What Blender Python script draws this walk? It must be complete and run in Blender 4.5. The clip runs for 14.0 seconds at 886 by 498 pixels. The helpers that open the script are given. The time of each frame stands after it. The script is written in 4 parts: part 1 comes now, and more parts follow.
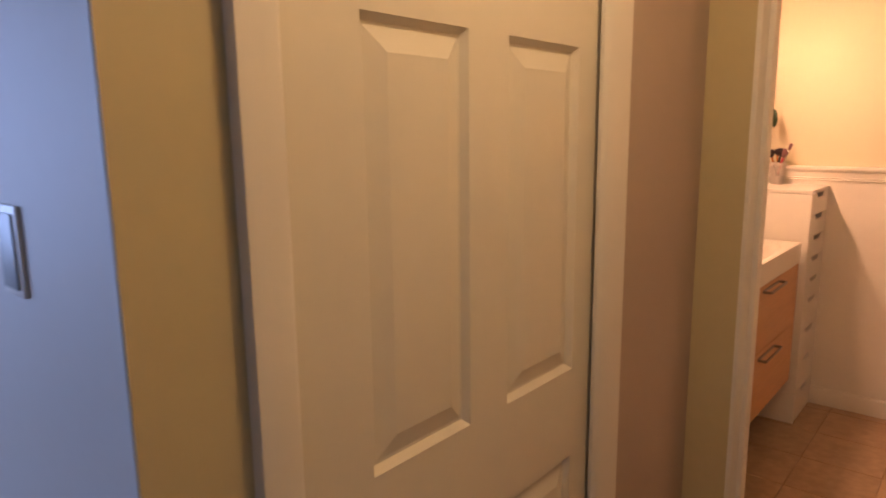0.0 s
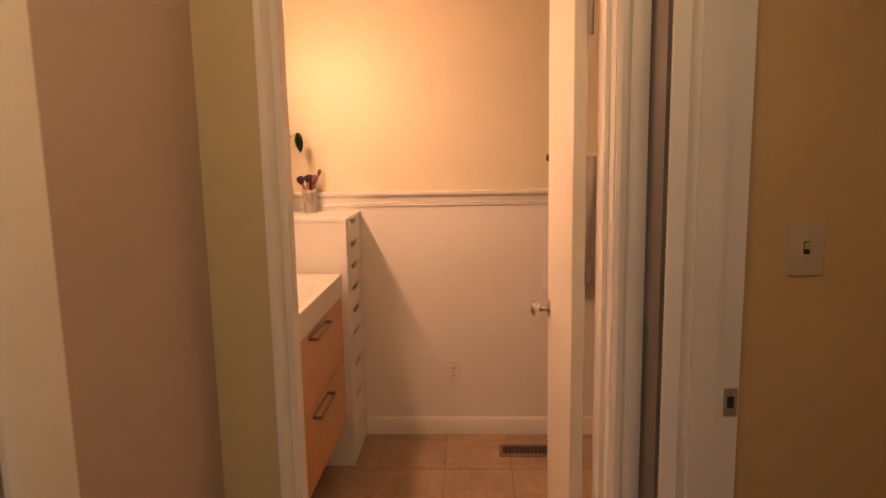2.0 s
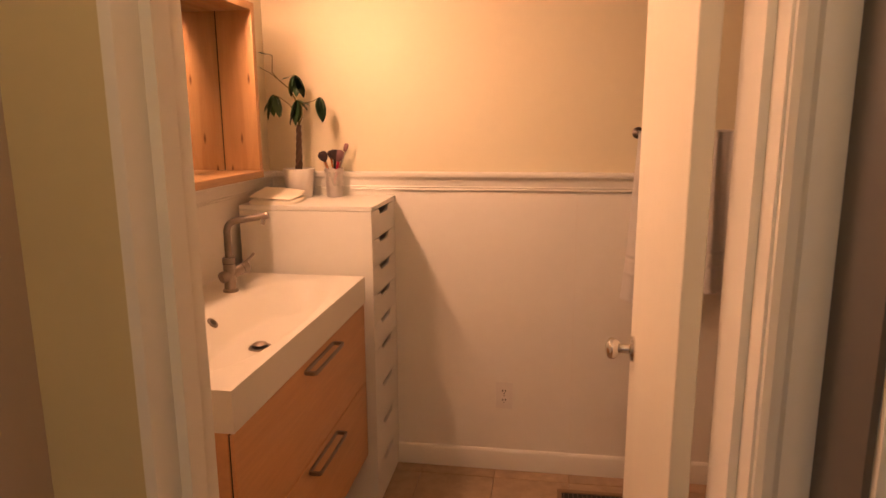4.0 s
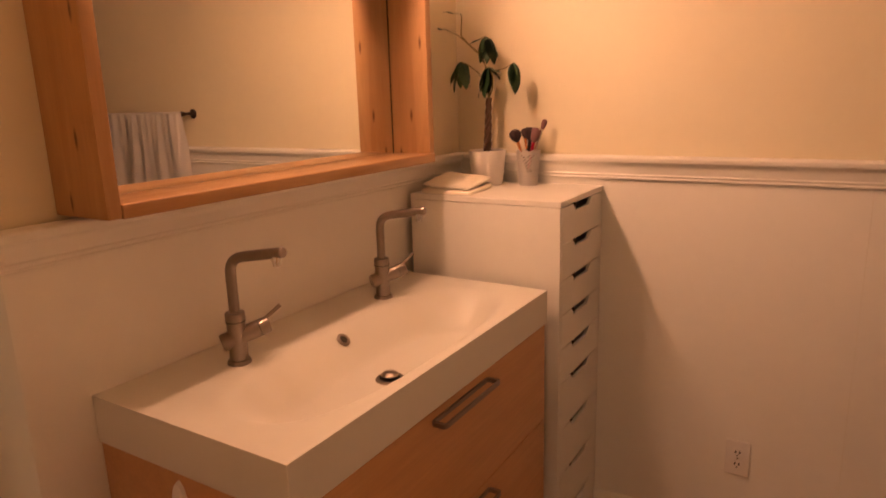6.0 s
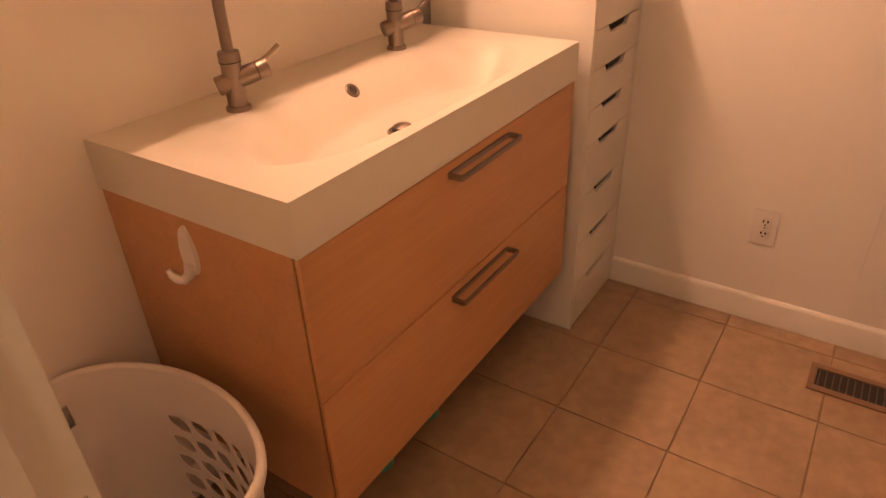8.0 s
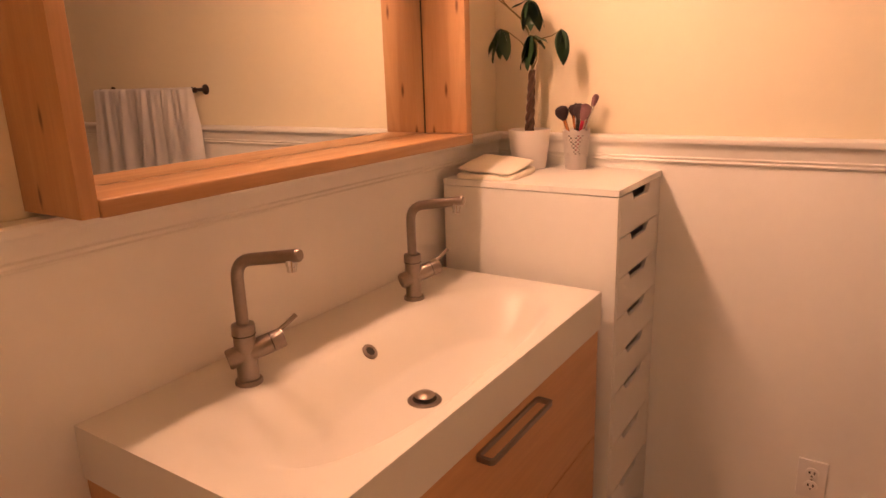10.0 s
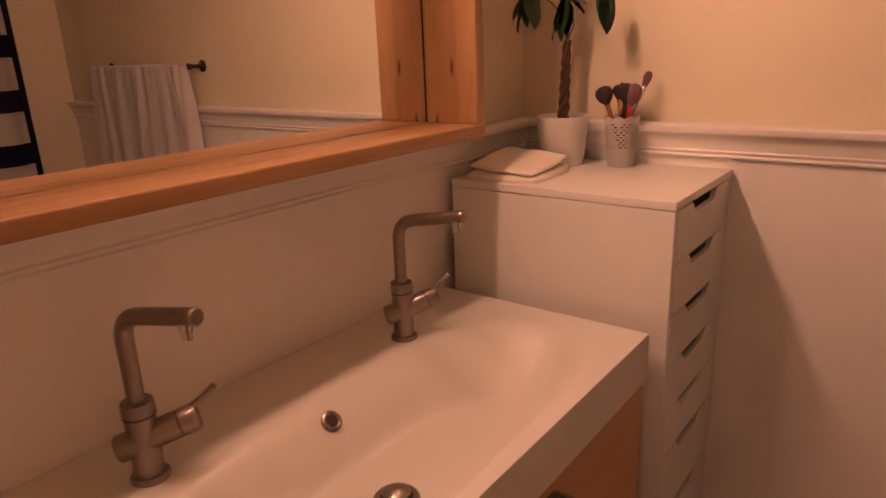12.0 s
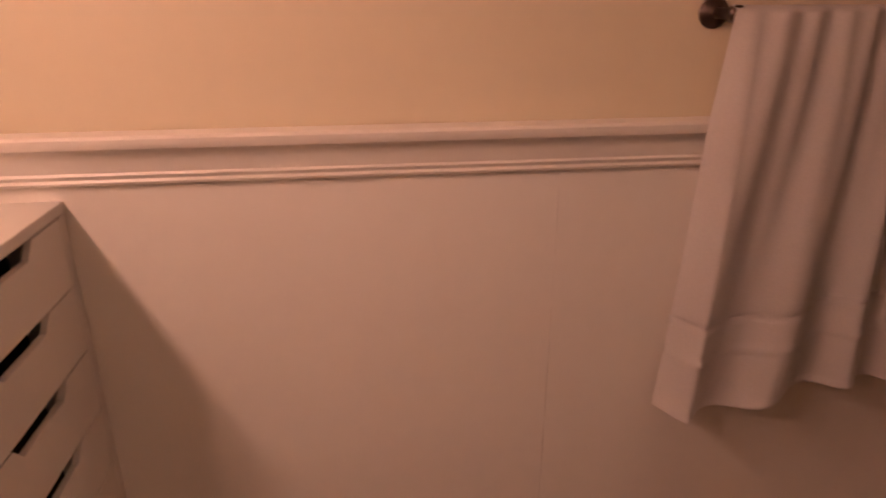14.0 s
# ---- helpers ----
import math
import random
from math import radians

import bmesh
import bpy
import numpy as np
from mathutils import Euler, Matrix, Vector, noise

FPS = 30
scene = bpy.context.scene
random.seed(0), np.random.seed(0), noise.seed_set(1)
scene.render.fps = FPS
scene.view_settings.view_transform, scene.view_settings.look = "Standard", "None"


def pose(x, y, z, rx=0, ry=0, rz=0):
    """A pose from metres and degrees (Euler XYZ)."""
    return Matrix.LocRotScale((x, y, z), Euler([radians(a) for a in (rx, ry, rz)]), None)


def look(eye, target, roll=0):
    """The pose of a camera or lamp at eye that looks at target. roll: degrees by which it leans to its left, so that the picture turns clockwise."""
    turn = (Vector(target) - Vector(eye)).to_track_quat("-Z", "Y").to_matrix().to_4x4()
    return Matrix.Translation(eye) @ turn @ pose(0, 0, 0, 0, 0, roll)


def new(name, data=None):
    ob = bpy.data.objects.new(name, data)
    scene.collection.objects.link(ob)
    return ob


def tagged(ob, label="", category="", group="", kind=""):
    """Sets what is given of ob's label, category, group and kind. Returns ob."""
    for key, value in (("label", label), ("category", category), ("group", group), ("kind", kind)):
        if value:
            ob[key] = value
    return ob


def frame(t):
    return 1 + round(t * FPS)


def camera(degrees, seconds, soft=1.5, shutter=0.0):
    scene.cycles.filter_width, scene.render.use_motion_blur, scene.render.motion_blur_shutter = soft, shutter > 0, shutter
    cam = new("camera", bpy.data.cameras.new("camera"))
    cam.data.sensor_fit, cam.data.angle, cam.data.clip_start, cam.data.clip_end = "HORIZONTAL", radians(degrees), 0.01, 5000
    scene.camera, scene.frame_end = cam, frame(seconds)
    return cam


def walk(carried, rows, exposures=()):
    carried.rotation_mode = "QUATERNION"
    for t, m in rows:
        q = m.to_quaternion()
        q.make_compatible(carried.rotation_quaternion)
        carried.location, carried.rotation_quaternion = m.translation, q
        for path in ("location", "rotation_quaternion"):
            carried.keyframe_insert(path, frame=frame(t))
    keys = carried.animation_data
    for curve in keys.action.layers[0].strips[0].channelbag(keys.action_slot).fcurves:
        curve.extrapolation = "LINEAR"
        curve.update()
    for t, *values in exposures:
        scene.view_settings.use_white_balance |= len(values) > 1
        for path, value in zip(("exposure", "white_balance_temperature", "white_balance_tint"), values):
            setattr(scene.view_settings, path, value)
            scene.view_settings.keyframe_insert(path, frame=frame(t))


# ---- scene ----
cam = camera(68.1, 14.0, shutter=0.25)
PATH = [
    (0, (1.176, -3.797, 1.457), (-0.104, -2.303, 1.101), -0.7),
    (0.5, (1.144, -3.653, 1.465), (0.072, -1.997, 1.137), -1.2),
    (1, (1.122, -3.525, 1.461), (0.402, -1.691, 1.117), -0.7),
    (1.5, (1.039, -3.391, 1.47), (0.797, -1.436, 1.124), -2.5),
    (2.1, (1.069, -3.181, 1.445), (0.981, -1.204, 1.152), -1.0),
    (4.4, (1.122, -2.471, 1.462), (0.71, -0.567, 1.01), -1.2),
    (4.5, (1.142, -2.446, 1.467), (0.701, -0.557, 0.981), -1.6),
    (5, (1.105, -2.285, 1.458), (0.581, -0.405, 1.023), -3.1),
    (5.5, (1.105, -2.145, 1.468), (0.364, -0.323, 1.105), -2.7),
    (5.7, (1.12, -2.091, 1.476), (0.238, -0.336, 1.1), -1.5),
    (6, (1.154, -2.032, 1.449), (0.131, -0.374, 0.996), -1.7),
    (6.5, (1.16, -1.98, 1.412), (0.044, -0.455, 0.755), -3.1),
    (7, (1.138, -1.96, 1.381), (0.084, -0.456, 0.589), -2.8),
    (7.5, (1.125, -1.956, 1.353), (0.115, -0.502, 0.421), -2.3),
    (8, (1.122, -1.961, 1.327), (0.15, -0.549, 0.295), -2.3),
    (8.5, (1.099, -1.95, 1.356), (0.116, -0.452, 0.467), -2.6),
    (9, (1.061, -1.944, 1.417), (0.061, -0.338, 0.769), -2.3),
    (9.2, (1.048, -1.94, 1.439), (0.053, -0.292, 0.894), -1.9),
    (11.3, (0.904, -1.65, 1.43), (-0.286, -0.133, 0.901), -2.2),
    (11.5, (0.89, -1.621, 1.422), (-0.275, -0.098, 0.856), -2.0),
    (12, (0.869, -1.502, 1.436), (-0.308, 0.005, 0.849), -2.3),
    (12.5, (0.873, -1.344, 1.424), (-0.081, 0.304, 0.811), -1.9),
    (13, (0.833, -1.184, 1.439), (0.337, 0.659, 0.844), -2.2),
    (13.5, (0.847, -1.061, 1.422), (0.777, 0.825, 0.761), -1.2),
    (13.8, (0.909, -0.984, 1.425), (0.991, 0.895, 0.746), -0.2),
    (14, (0.926, -0.952, 1.432), (1.161, 0.897, 0.705), -0.1),
]
EXPOSURES = [(0.0, 0.26, 6500, 14), (1.0, 0.2, 6500, 12), (2.0, 0.14, 6500, 14), (4.5, 0.05, 6600, 14), (6.5, -0.32, 6600, 18), (7.5, 0.06, 6500, 18), (8.2, 0.46, 6400, 16), (9.2, 0.56, 6100, 13), (11.4, -0.76, 6200, 30), (13.0, -0.72, 5900, 30), (14.0, -0.56, 5700, 30)]
walk(cam, [(t, look(eye, target, roll)) for t, eye, target, roll in PATH], EXPOSURES)

# ---- world and lights ----
world = bpy.data.worlds.new("world")
scene.world = world
world.use_nodes = True
wn = world.node_tree.nodes
sky = wn.new("ShaderNodeTexSky")
sky.sky_type, sky.sun_disc = "NISHITA", False
sky.sun_elevation, sky.sun_rotation = radians(20), radians(200)
wn["Background"].inputs["Strength"].default_value = 0.1
world.node_tree.links.new(sky.outputs["Color"], wn["Background"].inputs["Color"])

WARM = (1.0, 0.515, 0.292)
BULBS = [(0.120, y, 1.900) for y in (-0.61, -0.90, -1.19)]
SHADE_AXIS = Vector((0.64, 0.10, -0.76))
VANITY_W, HALL_W, DAY_W = (11.6, 3.3), 11.2, 45.0


def lamp(name, kind, place, watts, colour, size=0.05, m=None, size_y=None):
    data = bpy.data.lights.new(name, kind)
    data.energy, data.color = watts, colour
    if kind == "AREA":
        data.shape, data.size, data.size_y = "RECTANGLE", size, size_y or size
    else:
        data.shadow_soft_size = size
    ob = new(name, data)
    ob.matrix_world = m if m is not None else Matrix.Translation(place)
    return ob


for b in BULBS:
    # a frosted shade glows all round and throws more light out of its open mouth
    lamp("vanity_shade_light", "POINT", b, VANITY_W[0], WARM, 0.064)
    mouth = Vector(b) + SHADE_AXIS * 0.024
    vb = lamp("vanity_bulb_light", "AREA", None, VANITY_W[1], WARM, 0.12, look(tuple(mouth), tuple(mouth + SHADE_AXIS)))
    vb.data.shape = "DISK"
lamp("hall_ceiling_light", "POINT", (1.12, -3.00, 2.25), HALL_W, (1.0, 0.66, 0.33), 0.1)
lamp("window_daylight", "AREA", None, DAY_W, (0.34, 0.50, 1.0), 1.3, look((-2.58, -5.0, 1.5), (0.5, -4.4, 1.3)), 1.2)


# ---- materials ----
def material(name, colour, rough=0.5, metal=0.0, noise_scale=30.0, vary=0.06, bump=0.05, bump_scale=120.0, coarse=2.5, stain=0.05, spec=0.5, coat=0.0, per_object=0.0):
    m = bpy.data.materials.new(name)
    m.use_nodes = True
    nt = m.node_tree
    n, l = nt.nodes, nt.links
    bsdf = n["Principled BSDF"]
    bsdf.inputs["Roughness"].default_value, bsdf.inputs["Metallic"].default_value = rough, metal
    bsdf.inputs["Specular IOR Level"].default_value = spec
    bsdf.inputs["Coat Weight"].default_value = coat
    tc = n.new("ShaderNodeTexCoord")
    fine, big = n.new("ShaderNodeTexNoise"), n.new("ShaderNodeTexNoise")
    fine.inputs["Scale"].default_value, big.inputs["Scale"].default_value = noise_scale, coarse
    fine.inputs["Detail"].default_value = 6
    where = tc.outputs["Object"]
    if per_object:
        # each piece takes its own part of the pattern
        info = n.new("ShaderNodeObjectInfo")
        shift, far = n.new("ShaderNodeVectorMath"), n.new("ShaderNodeMath")
        far.operation, far.inputs[1].default_value = "MULTIPLY", 57.0
        l.new(info.outputs["Random"], far.inputs[0])
        l.new(where, shift.inputs[0])
        l.new(far.outputs[0], shift.inputs[1])
        where = shift.outputs[0]
    for t in (fine, big):
        l.new(where, t.inputs["Vector"])
    add = n.new("ShaderNodeMath")
    add.operation = "MULTIPLY_ADD"
    add.inputs[1].default_value = vary * 2
    l.new(fine.outputs["Fac"], add.inputs[0])
    mul = n.new("ShaderNodeMath")
    mul.operation = "MULTIPLY_ADD"
    mul.inputs[1].default_value, mul.inputs[2].default_value = stain * 2, 1 - vary - stain
    l.new(big.outputs["Fac"], mul.inputs[0])
    l.new(mul.outputs[0], add.inputs[2])
    fac = add.outputs[0]
    if per_object:
        po = n.new("ShaderNodeMath")
        po.operation = "MULTIPLY_ADD"
        po.inputs[1].default_value, po.inputs[2].default_value = per_object * 2, 1 - per_object
        l.new(info.outputs["Random"], po.inputs[0])
        pm = n.new("ShaderNodeMath")
        pm.operation = "MULTIPLY"
        l.new(fac, pm.inputs[0])
        l.new(po.outputs[0], pm.inputs[1])
        fac = pm.outputs[0]
    mix = n.new("ShaderNodeVectorMath")
    mix.operation = "SCALE"
    mix.inputs[0].default_value = colour
    l.new(fac, mix.inputs["Scale"])
    l.new(mix.outputs[0], bsdf.inputs["Base Color"])
    if bump:
        bn, bt = n.new("ShaderNodeBump"), n.new("ShaderNodeTexNoise")
        bt.inputs["Scale"].default_value = bump_scale
        bt.inputs["Detail"].default_value = 4
        l.new(tc.outputs["Object"], bt.inputs["Vector"])
        bn.inputs["Strength"].default_value, bn.inputs["Distance"].default_value = bump, min(0.004, 0.2 / bump_scale)
        l.new(bt.outputs["Fac"], bn.inputs["Height"])
        l.new(bn.outputs["Normal"], bsdf.inputs["Normal"])
    return m


def wood(name, light, dark, axis, scale, rough=0.45, knots=True, contrast=1.0, coat=0.1):
    """Grain that runs along one axis, with long figure, fine pores and knots."""
    m = material(name, light, rough, bump=0)
    nt = m.node_tree
    n, l = nt.nodes, nt.links
    bsdf = n["Principled BSDF"]
    bsdf.inputs["Coat Weight"].default_value = coat
    tc, mp = n.new("ShaderNodeTexCoord"), n.new("ShaderNodeMapping")
    stretch = [scale, scale, scale]
    stretch[axis] = scale * 0.07
    mp.inputs["Scale"].default_value = stretch
    l.new(tc.outputs["Object"], mp.inputs["Vector"])
    figure, pore = n.new("ShaderNodeTexNoise"), n.new("ShaderNodeTexNoise")
    figure.inputs["Scale"].default_value, figure.inputs["Detail"].default_value, figure.inputs["Distortion"].default_value = 1.0, 5, 0.9
    pore.inputs["Scale"].default_value, pore.inputs["Detail"].default_value = 9.0, 3
    for t in (figure, pore):
        l.new(mp.outputs[0], t.inputs["Vector"])
    ramp = n.new("ShaderNodeValToRGB")
    ramp.color_ramp.elements[0].position, ramp.color_ramp.elements[1].position = 0.5 - 0.22 / contrast, 0.5 + 0.2 / contrast
    ramp.color_ramp.elements[0].color, ramp.color_ramp.elements[1].color = (*dark, 1), (*light, 1)
    l.new(figure.outputs["Fac"], ramp.inputs["Fac"])
    mul = n.new("ShaderNodeMix")
    mul.data_type, mul.blend_type = "RGBA", "MULTIPLY"
    mul.inputs[0].default_value = 0.22
    l.new(ramp.outputs["Color"], mul.inputs[6])
    l.new(pore.outputs["Fac"], mul.inputs[7])
    out = mul.outputs[2]
    if knots:
        vm = n.new("ShaderNodeMapping")
        st = [12.0, 12.0, 12.0]
        st[axis] = 3.0
        vm.inputs["Scale"].default_value = st
        l.new(tc.outputs["Object"], vm.inputs["Vector"])
        sp, cb = n.new("ShaderNodeSeparateXYZ"), n.new("ShaderNodeCombineXYZ")
        l.new(vm.outputs[0], sp.inputs[0])
        l.new(sp.outputs[0], cb.inputs[0])
        l.new(sp.outputs[2], cb.inputs[1])
        vo = n.new("ShaderNodeTexVoronoi")
        vo.voronoi_dimensions = "2D"
        vo.inputs["Scale"].default_value = 1.0
        l.new(cb.outputs[0], vo.inputs["Vector"])
        kr = n.new("ShaderNodeValToRGB")
        kr.color_ramp.elements[0].position, kr.color_ramp.elements[1].position = 0.02, 0.07
        kr.color_ramp.elements[0].color, kr.color_ramp.elements[1].color = (0.18, 0.08, 0.03, 1), (1, 1, 1, 1)
        l.new(vo.outputs["Distance"], kr.inputs["Fac"])
        km = n.new("ShaderNodeMix")
        km.data_type, km.blend_type = "RGBA", "MULTIPLY"
        km.inputs[0].default_value = 0.85
        l.new(out, km.inputs[6])
        l.new(kr.outputs["Color"], km.inputs[7])
        out = km.outputs[2]
    l.new(out, bsdf.inputs["Base Color"])
    bn = n.new("ShaderNodeBump")
    bn.inputs["Strength"].default_value, bn.inputs["Distance"].default_value = 0.12, 0.002
    l.new(pore.outputs["Fac"], bn.inputs["Height"])
    l.new(bn.outputs["Normal"], bsdf.inputs["Normal"])
    return m


WALL = material("cream_wall_paint", (0.75, 0.67, 0.49), 0.6, vary=0.02, stain=0.04, bump=0.12, bump_scale=180)
WAINSCOT = material("white_wainscot_paint", (0.83, 0.80, 0.74), 0.42, vary=0.02, stain=0.04, bump=0.05, bump_scale=60)
TRIM = material("white_trim_paint", (0.80, 0.77, 0.71), 0.32, vary=0.02, stain=0.05, bump=0.05, bump_scale=70)
DOOR = material("white_door_paint", (0.76, 0.72, 0.62), 0.4, vary=0.02, stain=0.05, bump=0.07, bump_scale=90)
HALL_WALL = material("tan_wall_paint", (0.60, 0.43, 0.21), 0.6, vary=0.03, stain=0.05, bump=0.12, bump_scale=180)
GREY_WALL = material("pale_wall_paint", (0.62, 0.58, 0.54), 0.6, vary=0.02, stain=0.04, bump=0.1, bump_scale=180)
TAUPE_WALL = material("taupe_wall_paint", (0.50, 0.405, 0.345), 0.6, vary=0.02, stain=0.05, bump=0.1, bump_scale=180)
OLIVE_WALL = material("olive_tan_wall_paint", (0.60, 0.52, 0.31), 0.6, vary=0.03, stain=0.05, bump=0.12, bump_scale=180)
# dark colour that carries the shade on the hall wall end
SHADED_WALL = material("shaded_wall_colour", (0.10, 0.09, 0.08), 0.5, vary=0.04, stain=0.06, bump=0.05)
CEILING = material("ceiling_paint", (0.64, 0.61, 0.56), 0.8, bump=0.15, bump_scale=140)
CARPET = material("beige_carpet", (0.34, 0.27, 0.19), 0.95, vary=0.2, noise_scale=160, bump=0.6, bump_scale=300)
CERAMIC = material("white_ceramic", (0.70, 0.675, 0.61), 0.30, vary=0.01, stain=0.02, bump=0, coat=0.0)
LAMINATE = material("white_laminate", (0.80, 0.78, 0.73), 0.35, vary=0.02, stain=0.03, bump=0.02)
# near-black colour that stands in for the shade inside gaps
GAP_SHADE = material("gap_shade_black", (0.02, 0.014, 0.01), 0.8, bump=0)
NICKEL = material("brushed_nickel", (0.28, 0.235, 0.20), 0.36, 0.95, noise_scale=200, vary=0.1, bump=0.06, bump_scale=400)
STEEL = material("dull_steel_plate", (0.50, 0.45, 0.39), 0.42, 0.5, vary=0.08, bump=0.04)
CHROME = material("polished_chrome", (0.72, 0.70, 0.67), 0.12, 1.0, vary=0.03, bump=0)
BRONZE = material("dark_bronze", (0.07, 0.05, 0.04), 0.35, 0.8, bump=0.05)
PINE = wood("knotty_pine", (0.56, 0.325, 0.145), (0.43, 0.22, 0.085), 2, 26.0)
PINE_SHELF = wood("knotty_pine_lengthwise", (0.56, 0.325, 0.145), (0.43, 0.22, 0.085), 1, 26.0, knots=False, contrast=1.5)
BIRCH = wood("birch_veneer", (0.66, 0.36, 0.165), (0.58, 0.30, 0.13), 1, 11.0, 0.4, knots=False, contrast=0.6)
TILE = material("beige_floor_tile", (0.38, 0.265, 0.17), 0.34, vary=0.30, noise_scale=26, stain=0.20, coarse=5, bump=0.06, bump_scale=40, per_object=0.06)
GROUT = material("dark_grout", (0.30, 0.205, 0.135), 0.9, vary=0.15, bump=0.3)
IVORY = material("ivory_plastic", (0.56, 0.46, 0.30), 0.4, vary=0.02, bump=0.02)
PLASTIC = material("white_plastic", (0.78, 0.74, 0.70), 0.38, vary=0.02, bump=0.02)
TERRY = material("white_terry_cloth", (0.90, 0.87, 0.84), 0.95, vary=0.05, noise_scale=260, bump=0.28, bump_scale=260, spec=0.1)
TERRY.node_tree.nodes["Principled BSDF"].inputs["Sheen Weight"].default_value = 0.5
CLOTH = material("off_white_terry_cloth", (0.80, 0.75, 0.64), 0.95, vary=0.06, noise_scale=220, bump=0.35, bump_scale=220, spec=0.1)
NAVY = material("navy_curtain_cloth", (0.02, 0.022, 0.05), 0.9, vary=0.2, noise_scale=200, bump=0.3, bump_scale=300, spec=0.1)
CURTAIN = material("white_curtain_cloth", (0.72, 0.68, 0.62), 0.9, vary=0.06, noise_scale=200, bump=0.3, bump_scale=300, spec=0.1)
LEAF = material("dark_green_leaf", (0.035, 0.085, 0.035), 0.38, vary=0.25, noise_scale=40, bump=0.2, bump_scale=60, per_object=0.25)
BARK = material("brown_bark", (0.09, 0.045, 0.026), 0.8, vary=0.3, noise_scale=60, bump=0.6, bump_scale=90)
TWIG = material("green_brown_twig", (0.20, 0.16, 0.06), 0.6, vary=0.2, bump=0.2)
SOIL = material("dark_soil", (0.04, 0.025, 0.018), 0.95, vary=0.4, noise_scale=80, bump=0.9, bump_scale=120)
BRISTLE = material("dark_bristle", (0.035, 0.018, 0.02), 0.85, vary=0.4, noise_scale=300, bump=0.8, bump_scale=500)
BRISTLE_PINK = material("mauve_bristle", (0.19, 0.09, 0.09), 0.85, vary=0.4, noise_scale=300, bump=0.8, bump_scale=500)
COPPER = material("copper_ferrule", (0.75, 0.33, 0.13), 0.25, 0.9, bump=0)
BLACK = material("black_handle", (0.02, 0.018, 0.018), 0.3, bump=0)
CRIMSON = material("crimson_handle", (0.45, 0.02, 0.06), 0.3, bump=0)
TEAL = material("teal_plastic", (0.05, 0.30, 0.25), 0.35, bump=0)
VENT = material("bronze_register", (0.14, 0.10, 0.08), 0.4, 0.4, bump=0.1)
VENT_RIM = material("tan_register_frame", (0.25, 0.155, 0.095), 0.45, 0.2, bump=0.05)
ROCKER = material("grey_rocker_plastic", (0.22, 0.21, 0.20), 0.4, bump=0)
SLOT = material("outlet_slot", (0.03, 0.025, 0.02), 0.6, bump=0)


def mirror_material():
    m = bpy.data.materials.new("mirror_silver")
    m.use_nodes = True
    b = m.node_tree.nodes["Principled BSDF"]
    b.inputs["Base Color"].default_value, b.inputs["Metallic"].default_value, b.inputs["Roughness"].default_value = (0.86, 0.87, 0.85, 1), 1.0, 0.0
    return m


def glow_material(name, colour, strength):
    m = bpy.data.materials.new(name)
    m.use_nodes = True
    b = m.node_tree.nodes["Principled BSDF"]
    b.inputs["Base Color"].default_value = (0.9, 0.88, 0.84, 1)
    b.inputs["Emission Color"].default_value, b.inputs["Emission Strength"].default_value = (*colour, 1), strength
    return m


MIRROR = mirror_material()
BULB_GLASS = glow_material("lit_bulb_glass", (1.0, 0.7, 0.42), 6.0)
SKY_GLOW = glow_material("daylight_backdrop", (0.45, 0.62, 1.0), 2.0)


# ---- mesh helpers ----
def add_box(bm, x0, x1, y0, y1, z0, z1):
    vs = [bm.verts.new((x, y, z)) for z in (z0, z1) for x, y in ((x0, y0), (x1, y0), (x1, y1), (x0, y1))]
    for f in ((3, 2, 1, 0), (4, 5, 6, 7), (0, 1, 5, 4), (1, 2, 6, 5), (2, 3, 7, 6), (3, 0, 4, 7)):
        bm.faces.new([vs[i] for i in f])
    return bm


def box(x0, x1, y0, y1, z0, z1, bevel=0.0, segments=2):
    bm = add_box(bmesh.new(), x0, x1, y0, y1, z0, z1)
    if bevel:
        bmesh.ops.bevel(bm, geom=bm.edges[:], offset=bevel, segments=segments, profile=0.7, affect="EDGES", clamp_overlap=True)
    return bm


def lathe(profile, segments=24, place=(0, 0, 0), axis=None, bm=None):
    """Turn (radius, height) pairs about z, or about the given axis."""
    bm = bm or bmesh.new()
    m = Matrix.Translation(place)
    if axis is not None:
        m = m @ Vector(axis).to_track_quat("Z", "Y").to_matrix().to_4x4()
    rings = []
    for r, z in profile:
        if r < 1e-5:
            rings.append([bm.verts.new(m @ Vector((0, 0, z)))])
        else:
            rings.append([bm.verts.new(m @ Vector((r * math.cos(2 * math.pi * i / segments), r * math.sin(2 * math.pi * i / segments), z))) for i in range(segments)])
    for a, b in zip(rings, rings[1:]):
        for i in range(segments):
            j = (i + 1) % segments
            if len(a) == 1 and len(b) == 1:
                continue
            if len(a) == 1:
                bm.faces.new((a[0], b[i], b[j]))
            elif len(b) == 1:
                bm.faces.new((a[j], a[i], b[0]))
            else:
                bm.faces.new((a[i], a[j], b[j], b[i]))
    for ring, flip in ((rings[0], True), (rings[-1], False)):
        if len(ring) > 1:
            bm.faces.new(ring[::-1] if flip else ring)
    return bm


